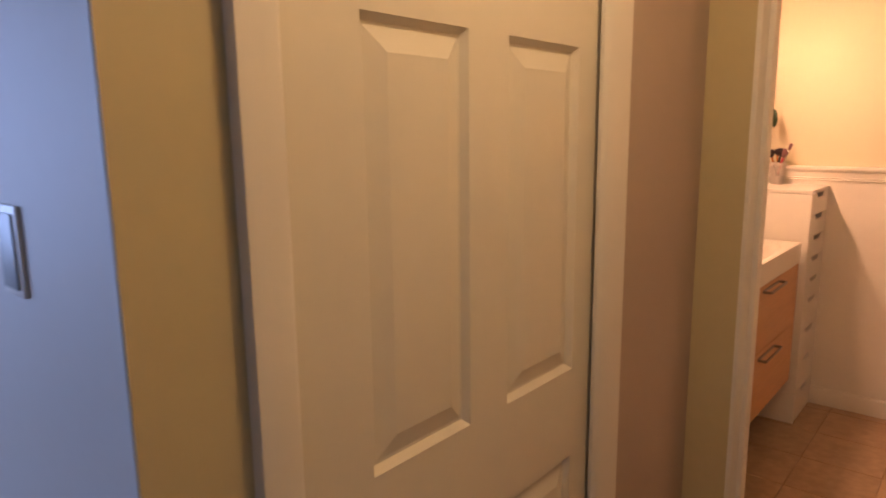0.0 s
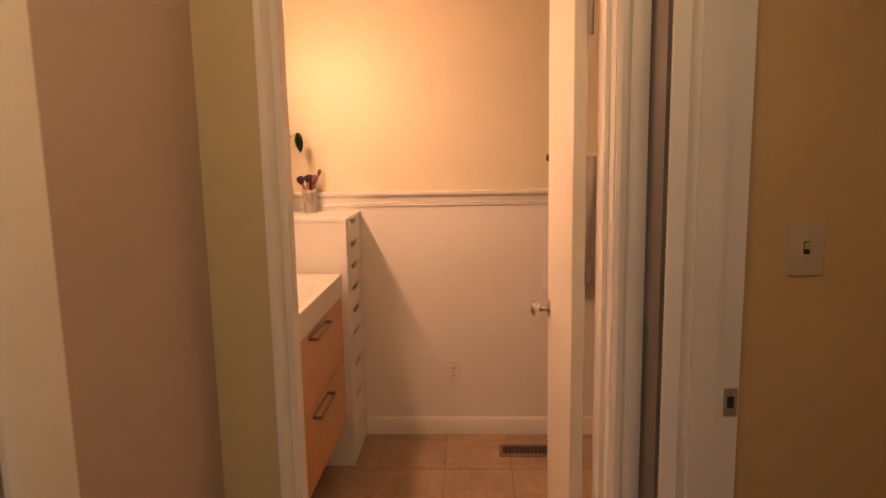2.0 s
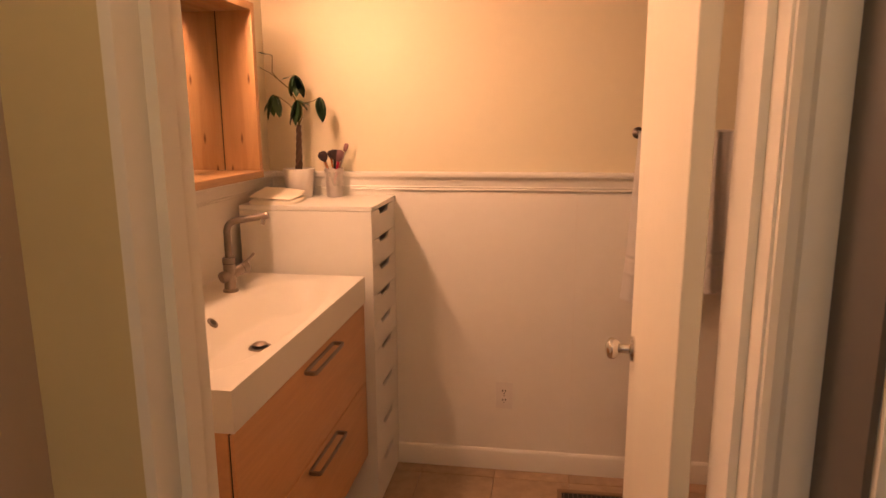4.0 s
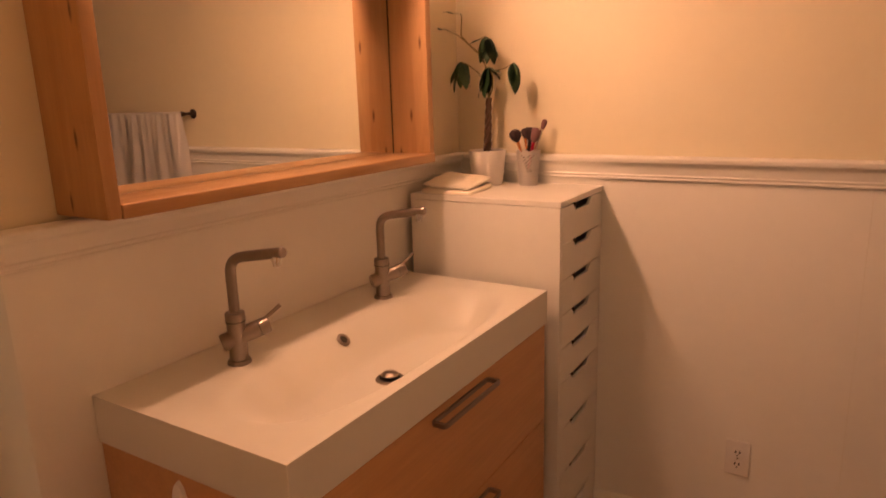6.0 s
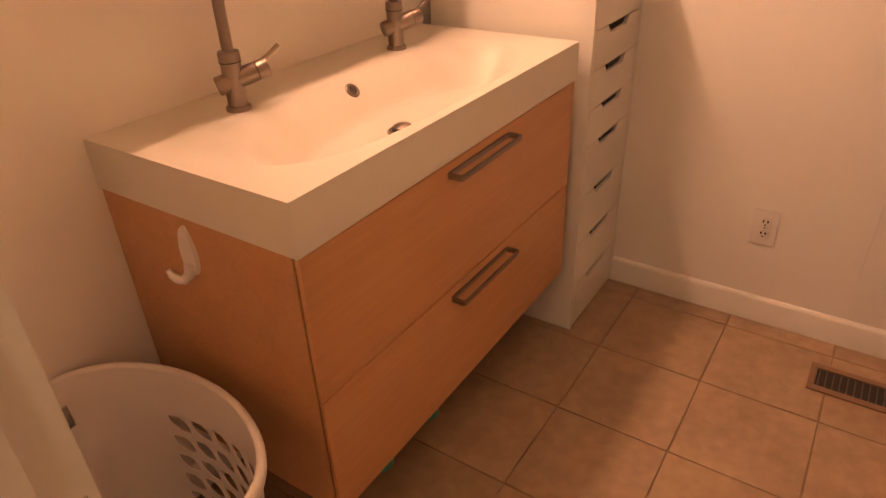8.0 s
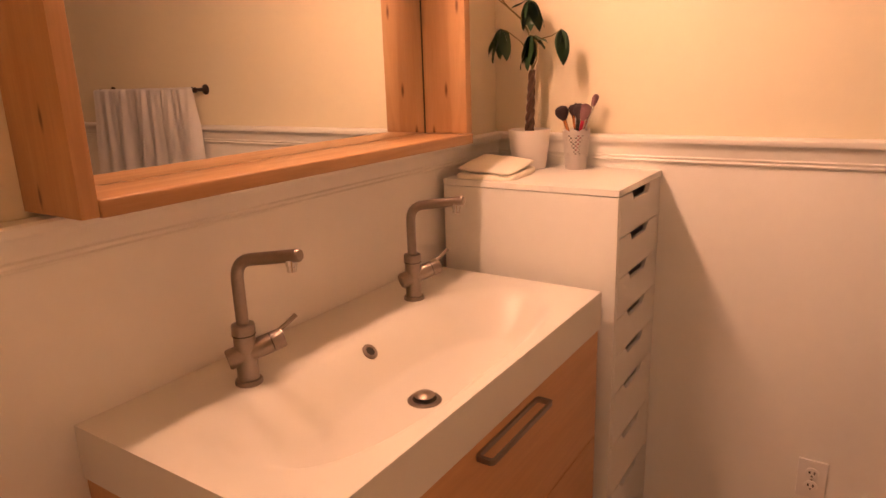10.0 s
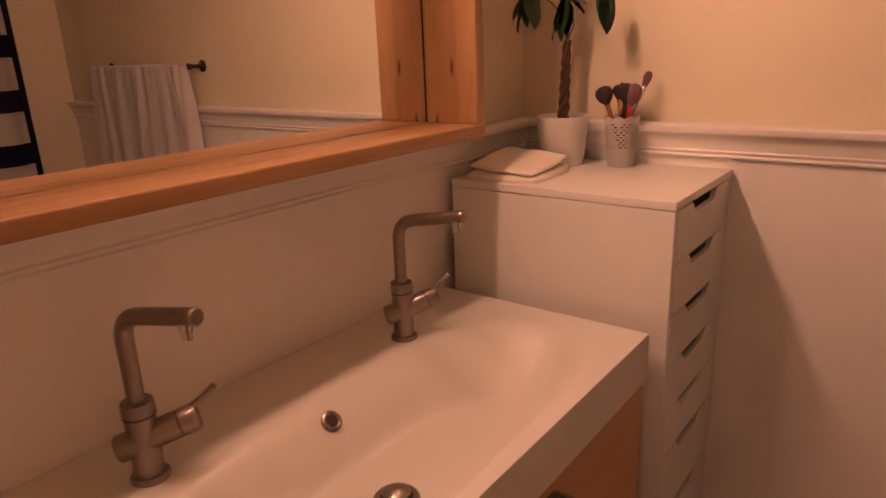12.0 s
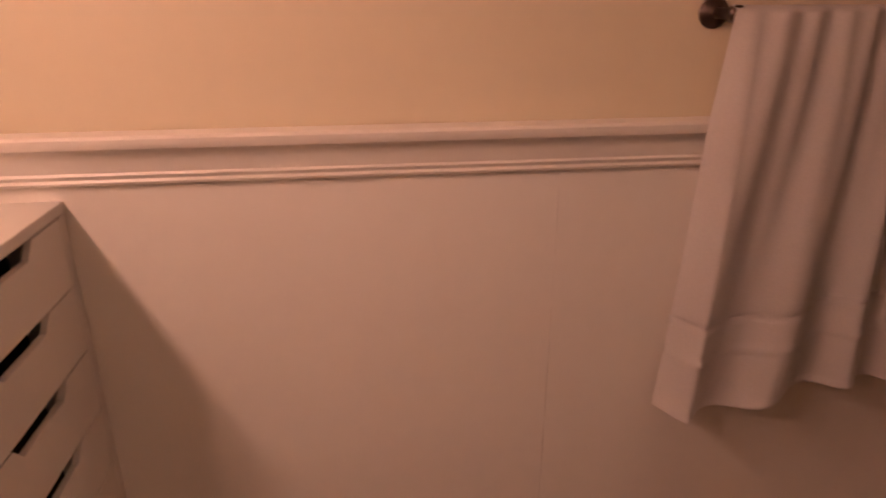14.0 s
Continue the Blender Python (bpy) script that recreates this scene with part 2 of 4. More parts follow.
def tube(points, radii, segments=12, bm=None):
    """A round tube along points, with a radius at each."""
    bm = bm or bmesh.new()
    pts = [Vector(p) for p in points]
    if isinstance(radii, (int, float)):
        radii = [radii] * len(pts)
    rings, side = [], None
    for i, p in enumerate(pts):
        way = (pts[min(i + 1, len(pts) - 1)] - pts[max(i - 1, 0)]).normalized()
        if side is None:
            side = way.orthogonal().normalized()
        side = (side - way * side.dot(way)).normalized()
        up = way.cross(side)
        rings.append([bm.verts.new(p + radii[i] * (side * math.cos(2 * math.pi * k / segments) + up * math.sin(2 * math.pi * k / segments))) for k in range(segments)])
    for a, b in zip(rings, rings[1:]):
        for k in range(segments):
            j = (k + 1) % segments
            bm.faces.new((a[k], a[j], b[j], b[k]))
    bm.faces.new(rings[0][::-1])
    bm.faces.new(rings[-1])
    return bm


def arc(a, b, c, steps=8):
    """Points of a bend from a to c round the corner b."""
    a, b, c = Vector(a), Vector(b), Vector(c)
    return [a.lerp(b, t).lerp(b.lerp(c, t), t) for t in (i / steps for i in range(steps + 1))]


def moulding(profile, start, end, out):
    """Sweep (distance out, height) pairs from start to end along a wall that faces out."""
    bm = bmesh.new()
    s, e, o = Vector(start), Vector(end), Vector(out)
    rings = [[bm.verts.new(p + o * d + Vector((0, 0, h))) for d, h in profile] for p in (s, e)]
    n = len(profile)
    for i in range(n):
        j = (i + 1) % n
        bm.faces.new((rings[0][i], rings[0][j], rings[1][j], rings[1][i]))
    bm.faces.new(rings[0])
    bm.faces.new(rings[1][::-1])
    bmesh.ops.recalc_face_normals(bm, faces=bm.faces[:])
    return bm


def upright(profile, x, y, z0, z1, along, out):
    """Sweep (along, out) pairs up from z0 to z1: a door casing."""
    bm = bmesh.new()
    a, o = Vector(along), Vector(out)
    rings = [[bm.verts.new(Vector((x, y, z)) + a * u + o * v) for u, v in profile] for z in (z0, z1)]
    n = len(profile)
    for i in range(n):
        j = (i + 1) % n
        bm.faces.new((rings[0][i], rings[0][j], rings[1][j], rings[1][i]))
    bm.faces.new(rings[0][::-1])
    bm.faces.new(rings[1])
    bmesh.ops.recalc_face_normals(bm, faces=bm.faces[:])
    return bm


def mesh_of(name, bm, mat, smooth=None):
    bmesh.ops.recalc_face_normals(bm, faces=bm.faces[:])
    me = bpy.data.meshes.new(name)
    bm.to_mesh(me)
    bm.free()
    me.materials.append(mat)
    if smooth is not None:
        me.polygons.foreach_set("use_smooth", [True] * len(me.polygons))
        me.set_sharp_from_angle(angle=radians(smooth))
    return me


def part(name, bm, mat, parent, label="", smooth=40):
    ob = new(name, mesh_of(name, bm, mat, smooth))
    ob.parent = parent
    if parent.type == "EMPTY":
        ob.matrix_parent_inverse = Matrix.Translation(parent.location).inverted()
    return tagged(ob, label)


def thing(name, label, category, place=(0, 0, 0), group="", kind=""):
    ob = new(name)
    ob.location = place
    ob.empty_display_size = 0.05
    bpy.context.view_layer.update()
    return tagged(ob, label, category, group, kind)


def structure(name, bm, mat, label, category, smooth=40):
    return tagged(new(name, mesh_of(name, bm, mat, smooth)), label, category, "", "structure")


def solid(name, bm, mat, label, category, group="", smooth=40):
    return tagged(new(name, mesh_of(name, bm, mat, smooth)), label, category, group)


# ---- the bathroom shell ----
XW, XE, YN, H = -0.02, 2.56, 0.0, 2.42
RAIL_Z = 1.183
structure("wall_west", box(XW - 0.12, XW, -1.93, 0.12, 0, H), WALL, "cream painted bathroom wall behind the vanity", "wall")
structure("wall_north", box(XW, XE, YN, YN + 0.12, 0, H), WALL, "cream painted bathroom wall above white wainscot", "wall")
structure("wall_east", box(XE, XE + 0.12, -1.52, 0.12, 0, H), WALL, "cream painted bathroom wall beyond the tub", "wall")
structure("wall_south_left", box(XW, 0.652, -1.94, -1.827, 0, H), OLIVE_WALL, "tan painted wall beside the bathroom doorway", "wall")
structure("wall_south_right", box(1.40, XE + 0.12, -1.72, -1.52, 0, H), WALL, "painted wall beside the bathroom doorway", "wall")
lintel = box(0.655, 1.40, -1.925, -1.52, 2.06, H)
structure("wall_over_door", lintel, WALL, "painted wall above the bathroom doorway", "wall")
structure("ceiling_bathroom", box(XW - 0.12, XE + 0.12, -1.93, 0.12, H, H + 0.1), CEILING, "white painted bathroom ceiling", "ceiling")

# wainscot sheets with a shallow joint, proud of the plaster
for x0, x1 in ((XW, 1.2266), (1.2272, XE)):
    structure("wainscot_north", box(x0, x1, -0.006, 0.0, 0, RAIL_Z), WAINSCOT, "smooth white painted wainscot panel", "wainscot")
structure("wainscot_west", box(XW, XW + 0.006, -1.822, -0.006, 0, RAIL_Z), WAINSCOT, "smooth white painted wainscot panel", "wainscot")
structure("wainscot_south", box(XW + 0.006, 0.648, -1.827, -1.8225, 0, RAIL_Z), WAINSCOT, "smooth white painted wainscot panel", "wainscot")

RAIL = [(0, 0), (0.009, 0.0), (0.011, 0.004), (0.009, 0.008), (0.010, 0.010), (0.013, 0.014), (0.011, 0.018), (0.012, 0.021), (0.013, 0.036), (0.015, 0.043),
        (0.021, 0.050), (0.030, 0.054), (0.033, 0.060), (0.033, 0.068), (0.030, 0.072), (0, 0.074)]
structure("chair_rail_north", moulding(RAIL, (XW, -0.006, RAIL_Z), (XE, -0.006, RAIL_Z), (0, -1, 0)), TRIM, "white moulded chair rail along the wall", "trim", 35)
structure("chair_rail_west", moulding(RAIL, (XW + 0.006, -1.822, RAIL_Z), (XW + 0.006, -0.006, RAIL_Z), (1, 0, 0)), TRIM, "white moulded chair rail behind the vanity", "trim", 35)
BASE = [(0, 0), (0.013, 0), (0.013, 0.078), (0.009, 0.086), (0.004, 0.090), (0, 0.090)]
structure("baseboard_north", moulding(BASE, (XW, -0.006, 0.001), (XE, -0.006, 0.001), (0, -1, 0)), TRIM, "white painted baseboard under the wainscot", "baseboard", 35)
structure("baseboard_west", moulding(BASE, (XW + 0.006, -1.822, 0.001), (XW + 0.006, -0.019, 0.001), (1, 0, 0)), TRIM, "white painted baseboard under the wainscot", "baseboard", 35)

# ---- the bathroom doorway ----
JAMB_L = [(0, 0), (0.115, 0), (0.115, 0.026), (0.075, 0.02), (0.075, 0.034), (0.040, 0.034), (0.040, 0.02), (0.004, 0.012), (0, 0.004)]
frame_l = upright(JAMB_L, 0.652, -1.941, 0, 2.06, (0, 1, 0), (1, 0, 0))
structure("door_frame_left", frame_l, TRIM, "white painted door jamb with a stop", "door frame")
JAMB_R = [(0, 0), (0.20, 0), (0.20, 0.02), (0.085, 0.02), (0.085, 0.032), (0.05, 0.032), (0.05, 0.02), (0, 0.02)]
structure("door_frame_right", upright(JAMB_R, 1.40, -1.722, 0, 2.06, (0, 1, 0), (-1, 0, 0)), TRIM, "white painted door jamb with a stop", "door frame")
structure("casing_outer_right", upright([(0, 0), (0.067, 0), (0.067, 0.014), (0.055, 0.02), (0.04, 0.02), (0.028, 0.015), (0.02, 0.019), (0.008, 0.017), (0, 0.010)], 1.384, -1.722, 0, 2.12, (1, 0, 0), (0, -1, 0)), TRIM, "white moulded casing on the hall side", "trim", 30)
structure("door_frame_head", box(0.675, 1.38, -1.925, -1.52, 2.04, 2.06), TRIM, "white painted head of the door frame", "door frame")


def strike_plate(m, label):
    e = thing("strike_plate", label, "strike plate")
    plate = box(-0.014, 0.014, -0.0015, 0.0015, -0.03, 0.03, 0.001, 1)
    part("plate", plate, STEEL, e)
    part("hole", box(-0.007, 0.007, -0.0022, -0.0012, -0.013, 0.013), SLOT, e, "dark latch hole")
    for z in (-0.022, 0.022):
        part("screw", lathe([(0.003, 0), (0.003, 0.0012), (0, 0.0016)], 10, (0, -0.0012, z), (0, -1, 0)), CHROME, e)
    e.matrix_world = m
    return e


strike_plate(pose(0.6768, -1.845, 0.872, 0, 0, 90) @ Matrix.Scale(0.75, 4), "small brushed steel strike plate on the bathroom door jamb")
strike_plate(pose(1.5975, -1.8818, 0.915), "small brushed steel strike plate on a white hall door jamb")


def knob_set(parent, place, axis):
    p, a = Vector(place), Vector(axis)
    k = part("door_knob", lathe([(0.032, 0), (0.032, 0.004), (0.026, 0.009), (0.012, 0.013), (0.011, 0.030), (0.018, 0.036), (0.026, 0.046), (0.027, 0.056), (0.022, 0.064), (0.010, 0.068), (0, 0.068)], 24, p, a), CHROME, parent, "shiny chrome round door knob")
    return k


# open bathroom door, hinged on the frame's right side
door = thing("door_1", "white painted flush bathroom door standing open", "door", (1.357, -1.507, 0.0), kind="structure")
leaf = box(1.322, 1.357, -1.507, -0.92, 0.012, 2.03, 0.002, 1)
part("door_leaf", leaf, DOOR, door)
knob_set(door, (1.322, -0.985, 0.90), (-1, 0, 0))
knob_set(door, (1.357, -0.985, 0.90), (1, 0, 0))
part("latch_plate", box(1.328, 1.351, -0.9205, -0.9185, 0.872, 0.928), NICKEL, door)
for z in (0.15, 1.77):
    part("hinge", lathe([(0.006, -0.045), (0.007, -0.044), (0.007, 0.044), (0.006, 0.045)], 12, (1.362, -1.513, z)), NICKEL, door)
door.location, door.rotation_euler = (1.357, -1.507, 0), (0, 0, radians(-0.6))

# ---- the hall ----
XH = 0.53
DY0, DY1 = -3.338, -2.511
structure("wall_hall_left", box(XH - 0.12, XH, -2.511, -1.94, 0, H), TAUPE_WALL, "pale painted hall wall between the doors", "wall")
structure("wall_hall_inner", box(XH - 0.12, XH - 0.004, -3.53, -3.338, 0, H), GREY_WALL, "pale wall end in blue window light", "wall")
structure("wall_hall_corner", box(XH - 0.004, XH, -3.529, -3.338, 0, H), OLIVE_WALL, "tan painted wall end beside the closet door", "wall")
structure("wall_over_closet", box(XH - 0.12, XH, -3.338, -2.511, 2.05, H), OLIVE_WALL, "tan painted wall above the closet door", "wall")
structure("wall_bedroom_north", box(-2.6, XH - 0.12, -3.53, -3.41, 0, H), GREY_WALL, "pale wall in blue window light", "wall")
structure("wall_closet_back", box(-0.6, XH - 0.12, -2.62, -2.50, 0, H), GREY_WALL, "plain closet wall", "wall")
structure("wall_hall_right", box(1.455, 1.60, -3.3, -2.70, 0, H), HALL_WALL, "tan painted hall wall", "wall")
structure("wall_over_side_door", box(1.455, 1.60, -2.70, -1.90, 2.05, H), HALL_WALL, "tan painted wall over a doorway", "wall")
structure("wall_side_room_north", box(1.60, 3.6, -1.86, -1.73, 0, H), HALL_WALL, "tan painted wall with a light switch", "wall")
# the shade on this narrow wall end is put into its colour
structure("wall_hall_end", box(1.4515, 1.60, -1.86, -1.722, 0, H), SHADED_WALL, "narrow strip of hall wall coloured dark for its shade", "wall")
structure("wall_side_room_east", box(3.6, 3.72, -6.6, -1.73, 0, H), HALL_WALL, "tan painted wall", "wall")
structure("wall_side_room_south", box(1.60, 3.6, -3.3, -3.18, 0, H), HALL_WALL, "tan painted wall", "wall")
structure("wall_bedroom_south", box(-2.72, 3.6, -6.6, -6.48, 0, H), GREY_WALL, "pale painted bedroom wall", "wall")
for y0, y1, z0, z1 in ((-6.48, -5.7, 0, H), (-4.3, -3.41, 0, H), (-5.7, -4.3, 0, 0.85), (-5.7, -4.3, 2.15, H)):
    structure("wall_bedroom_west", box(-2.72, -2.6, y0, y1, z0, z1), GREY_WALL, "pale painted bedroom wall round a window", "wall")
structure("ceiling_hall", box(-2.72, 3.72, -6.6, -1.93, H, H + 0.1), CEILING, "white painted hall ceiling", "ceiling")
structure("ceiling_side", box(1.40, 3.72, -1.93, -1.72, H, H + 0.1), CEILING, "white painted ceiling strip", "ceiling")
structure("floor_hall", box(-2.72, 3.72, -6.6, -1.86, -0.06, 0.0), CARPET, "beige carpet in the hall and bedroom", "floor")

win = thing("window_1", "white framed bedroom window in daylight", "window", (-2.66, -5.0, 0.85), kind="structure")
for y0, y1, z0, z1 in ((-5.7, -5.65, 0.85, 2.15), (-4.35, -4.3, 0.85, 2.15), (-5.65, -4.35, 0.85, 0.90), (-5.65, -4.35, 2.10, 2.15), (-5.65, -4.35, 1.48, 1.52)):
    part("window_frame", box(-2.70, -2.64, y0, y1, z0, z1, 0.004), TRIM, win)
structure("backdrop", box(-4.05, -4.0, -7.0, -3.0, 0.0, 3.4), SKY_GLOW, "plain blue evening sky outside the window", "backdrop")


def closet_door():
    d = thing("door_2", "closed six-panel cream painted closet door", "door", (XH, DY0, 0), kind="structure")
    # stiles, rails and raised panels
    ys = (DY0 + 0.012, -3.190, -2.961, -2.852, -2.612, DY1 - 0.012)
    zs = (0.012, 0.12, 0.755, 0.955, 1.613, 1.72, 1.93, 2.03)
    x1, x0 = XH - 0.012, XH - 0.047
    for i in (0, 2, 4):
        part("stile", box(x0, x1, ys[i], ys[i + 1], zs[0], zs[7]), DOOR, d)
    for i in (1, 3):
        for k in (0, 2, 4, 6):
            part("rail", box(x0, x1, ys[i], ys[i + 1], zs[k], zs[k + 1]), DOOR, d)
        for k in (1, 3, 5):
            a, b, c, e = ys[i], ys[i + 1], zs[k], zs[k + 1]
            bm = bmesh.new()
            rings = []
            for inset, depth in ((0.0, 0.0), (0.010, 0.013), (0.015, 0.013), (0.050, 0.001)):
                rings.append([bm.verts.new((x1 - depth, y, z)) for y, z in ((a + inset, c + inset), (b - inset, c + inset), (b - inset, e - inset), (a + inset, e - inset))])
            for r0, r1 in zip(rings, rings[1:]):
                for q in range(4):
                    bm.faces.new((r0[q], r0[(q + 1) % 4], r1[(q + 1) % 4], r1[q]))
            bm.faces.new(rings[-1])
            back = [bm.verts.new((x0 + 0.004, v.co.y, v.co.z)) for v in rings[0]]
            for q in range(4):
                bm.faces.new((rings[0][q], back[q], back[(q + 1) % 4], rings[0][(q + 1) % 4]))
            bm.faces.new(back[::-1])
            part("panel", bm, DOOR, d, smooth=None)
    return d


closet_door()
SIDE_CASING = [(0, 0), (0.066, 0), (0.066, 0.022), (0.05, 0.022), (0.03, 0.018), (0.012, 0.018), (0.004, 0.014), (0, 0.008)]
structure("casing_closet_near", upright(SIDE_CASING, XH, DY0 + 0.008, 0, 2.12, (0, -1, 0), (1, 0, 0)), TRIM, "white casing beside the closet door", "trim", 30)
structure("casing_closet_far", upright([(u * 1.5, v) for u, v in SIDE_CASING], XH, DY1 - 0.037, 0, 2.12, (0, 1, 0), (1, 0, 0)), TRIM, "white casing beside the closet door", "trim", 30)
structure("casing_closet_head", box(XH, XH + 0.016, DY0 + 0.008, DY1 - 0.004, 2.04, 2.12, 0.003), TRIM, "white casing above the closet door", "trim")
# jamb and casing of the side doorway, close to the corner
SIDE_JAMB = [(0, 0), (0.155, 0), (0.155, 0.02), (0.108, 0.02), (0.108, 0.030), (0.052, 0.030), (0.052, 0.018), (0.03, 0.024), (0.012, 0.018), (0, 0.012)]
structure("side_door_frame", upright(SIDE_JAMB, 1.460, -1.86, 0, 2.05, (1, 0, 0), (0, -1, 0)), TRIM, "white painted jamb of a side doorway", "door frame", 30)


def switch_plate(m, label, rocker=False):
    body = PLASTIC if rocker else IVORY
    e = thing("light_switch", label, "light switch")
    part("plate", box(-0.036, 0.036, -0.006, 0, -0.058, 0.058, 0.003), body, e)
    if rocker:
        part("rocker", box(-0.026, 0.026, -0.009, -0.005, -0.048, 0.048, 0.002), ROCKER, e, "grey rocker paddle")
        e.matrix_world = m
        return e
    part("slot", box(-0.006, 0.006, -0.0072, -0.0055, -0.013, 0.013), SLOT, e)
    part("toggle", box(-0.0045, 0.0045, -0.017, -0.006, -0.002, 0.011, 0.002), body, e)
    for z in (-0.030, 0.030):
        part("screw", lathe([(0.0032, 0), (0.0032, 0.001), (0, 0.0014)], 10, (0, -0.006, z), (0, -1, 0)), body, e)
    e.matrix_world = m
    return e


switch_plate(pose(1.742, -1.86, 1.238), "ivory toggle light switch on the tan wall")
switch_plate(pose(0.236, -3.53, 1.315), "white switch plate with a grey rocker on the blue-lit wall", True)


def outlet(x, z):
    e = thing("wall_outlet", "white duplex wall outlet on the wainscot", "outlet", (x, -0.006, z))
    part("plate", box(x - 0.035, x + 0.035, -0.012, -0.006, z - 0.057, z + 0.057, 0.003), PLASTIC, e)
    for dz in (-0.0195, 0.0195):
        s = part("receptacle", lathe([(0.0165, 0), (0.0165, 0.002), (0.0155, 0.003), (0, 0.003)], 20, (x, -0.012, z + dz), (0, -1, 0)), PLASTIC, e)
        for dx in (-0.006, 0.006):
            part("slot", box(x + dx - 0.0021, x + dx + 0.0021, -0.0156, -0.0149, z + dz - 0.001, z + dz + 0.007), SLOT, s)
        part("slot", lathe([(0.0025, 0), (0.0025, 0.0005), (0, 0.0006)], 10, (x, -0.0149, z + dz - 0.008), (0, -1, 0)), SLOT, s)
    part("screw", lathe([(0.003, 0), (0.003, 0.001), (0, 0.0014)], 10, (x, -0.012, z), (0, -1, 0)), NICKEL, e)
    return e


outlet(0.955, 0.332)


# ---- vanity ----
VY0, VY1, VX = -1.411, -0.409, 0.486
SINK_TOP, SINK_LOW = 0.921, 0.827


def sink():
    e = thing("sink", "wide white ceramic trough sink on the vanity cabinet", "sink", (0.24, -0.91, SINK_LOW))
    bm = bmesh.new()
    nx, ny = 64, 110
    yc, xc = -0.91, 0.305

    def edge_space(n):
        # finer steps towards the rims
        return [0.5 - 0.5 * math.cos(math.pi * i / n) * (0.55 + 0.45 * abs(math.cos(math.pi * i / n))) for i in range(n + 1)]

    def height(x, y):
        u = abs(y - yc) / 0.445
        v = (x - xc) / (0.158 if x > xc else 0.165)
        r = (u ** 3.2 + abs(v) ** 2.6) ** (1 / 2.9)
        back = max(0.0, min(1.0, (xc + 0.02 - x) / 0.12))
        t = max(0.0, min(1.0, (1 - r) / (0.36 + 0.30 * back)))
        return SINK_TOP - 0.080 * t * t * (3 - 2 * t)

    xs = [XW + 0.007 + (VX - XW - 0.007) * f for f in edge_space(nx)]
    ys = [VY0 + (VY1 - VY0) * f for f in edge_space(ny)]
    grid = [[bm.verts.new((x, y, height(x, y))) for y in ys] for x in xs]
    for i in range(nx):
        for j in range(ny):
            bm.faces.new((grid[i][j], grid[i + 1][j], grid[i + 1][j + 1], grid[i][j + 1]))
    rim = [grid[i][0] for i in range(nx + 1)] + [grid[nx][j] for j in range(1, ny + 1)] + [grid[i][ny] for i in range(nx - 1, -1, -1)] + [grid[0][j] for j in range(ny - 1, 0, -1)]
    low = [bm.verts.new((v.co.x, v.co.y, SINK_LOW)) for v in rim]
    n = len(rim)
    outer = []
    for i in range(n):
        bm.faces.new((rim[i], low[i], low[(i + 1) % n], rim[(i + 1) % n]))
        outer.append(bm.edges.get((rim[i], rim[(i + 1) % n])))
    bm.faces.new(low)
    corners = [ed for ed in bm.edges if abs(ed.verts[0].co.z - ed.verts[1].co.z) > 0.05 and ed.verts[0].co.x > 0.4]
    corners = [ed for ed in corners if min(abs(ed.verts[0].co.y - VY0), abs(ed.verts[0].co.y - VY1)) < 1e-4 and abs(ed.verts[0].co.x - VX) < 1e-4]
    bmesh.ops.bevel(bm, geom=outer + corners, offset=0.0045, segments=3, profile=0.5, affect="EDGES", clamp_overlap=True)
    body = part("basin", bm, CERAMIC, e, smooth=50)
    # overflow ring on the back slope
    ox, oy, h = 0.1835, -0.918, 0.004
    tilt = Vector(((height(ox - h, oy) - height(ox + h, oy)) / (2 * h), (height(ox, oy - h) - height(ox, oy + h)) / (2 * h), 1)).normalized()
    seat = Vector((ox, oy, height(ox, oy))) + tilt * 0.0012
    part("overflow_ring", lathe([(0.0098, -0.002), (0.0098, 0.0018), (0.0125, 0.0028), (0.0172, 0.0010), (0.0172, -0.002)], 24, seat, tilt), NICKEL, e, "round metal overflow ring")
    part("overflow_hole", lathe([(0.0102, 0), (0.0102, 0.0012), (0, 0.0012)], 20, seat, tilt), SLOT, e)
    dz = height(0.335, -0.945)
    part("drain_flange", lathe([(0.022, 0.001), (0.0235, 0.0038), (0.030, 0.0042), (0.033, 0.001), (0.033, -0.003)], 28, (0.335, -0.945, dz)), NICKEL, e, "round metal drain flange")
    part("drain_gap", lathe([(0.024, 0.0), (0.024, 0.0034), (0, 0.0034)], 24, (0.335, -0.945, dz)), SLOT, e)
    part("drain_stopper", lathe([(0.004, 0), (0.004, 0.009), (0.019, 0.0095), (0.0205, 0.0115), (0.016, 0.0150), (0.006, 0.0175), (0, 0.018)], 24, (0.335, -0.945, dz)), NICKEL, e, "domed metal drain stopper")
    return e


sink()


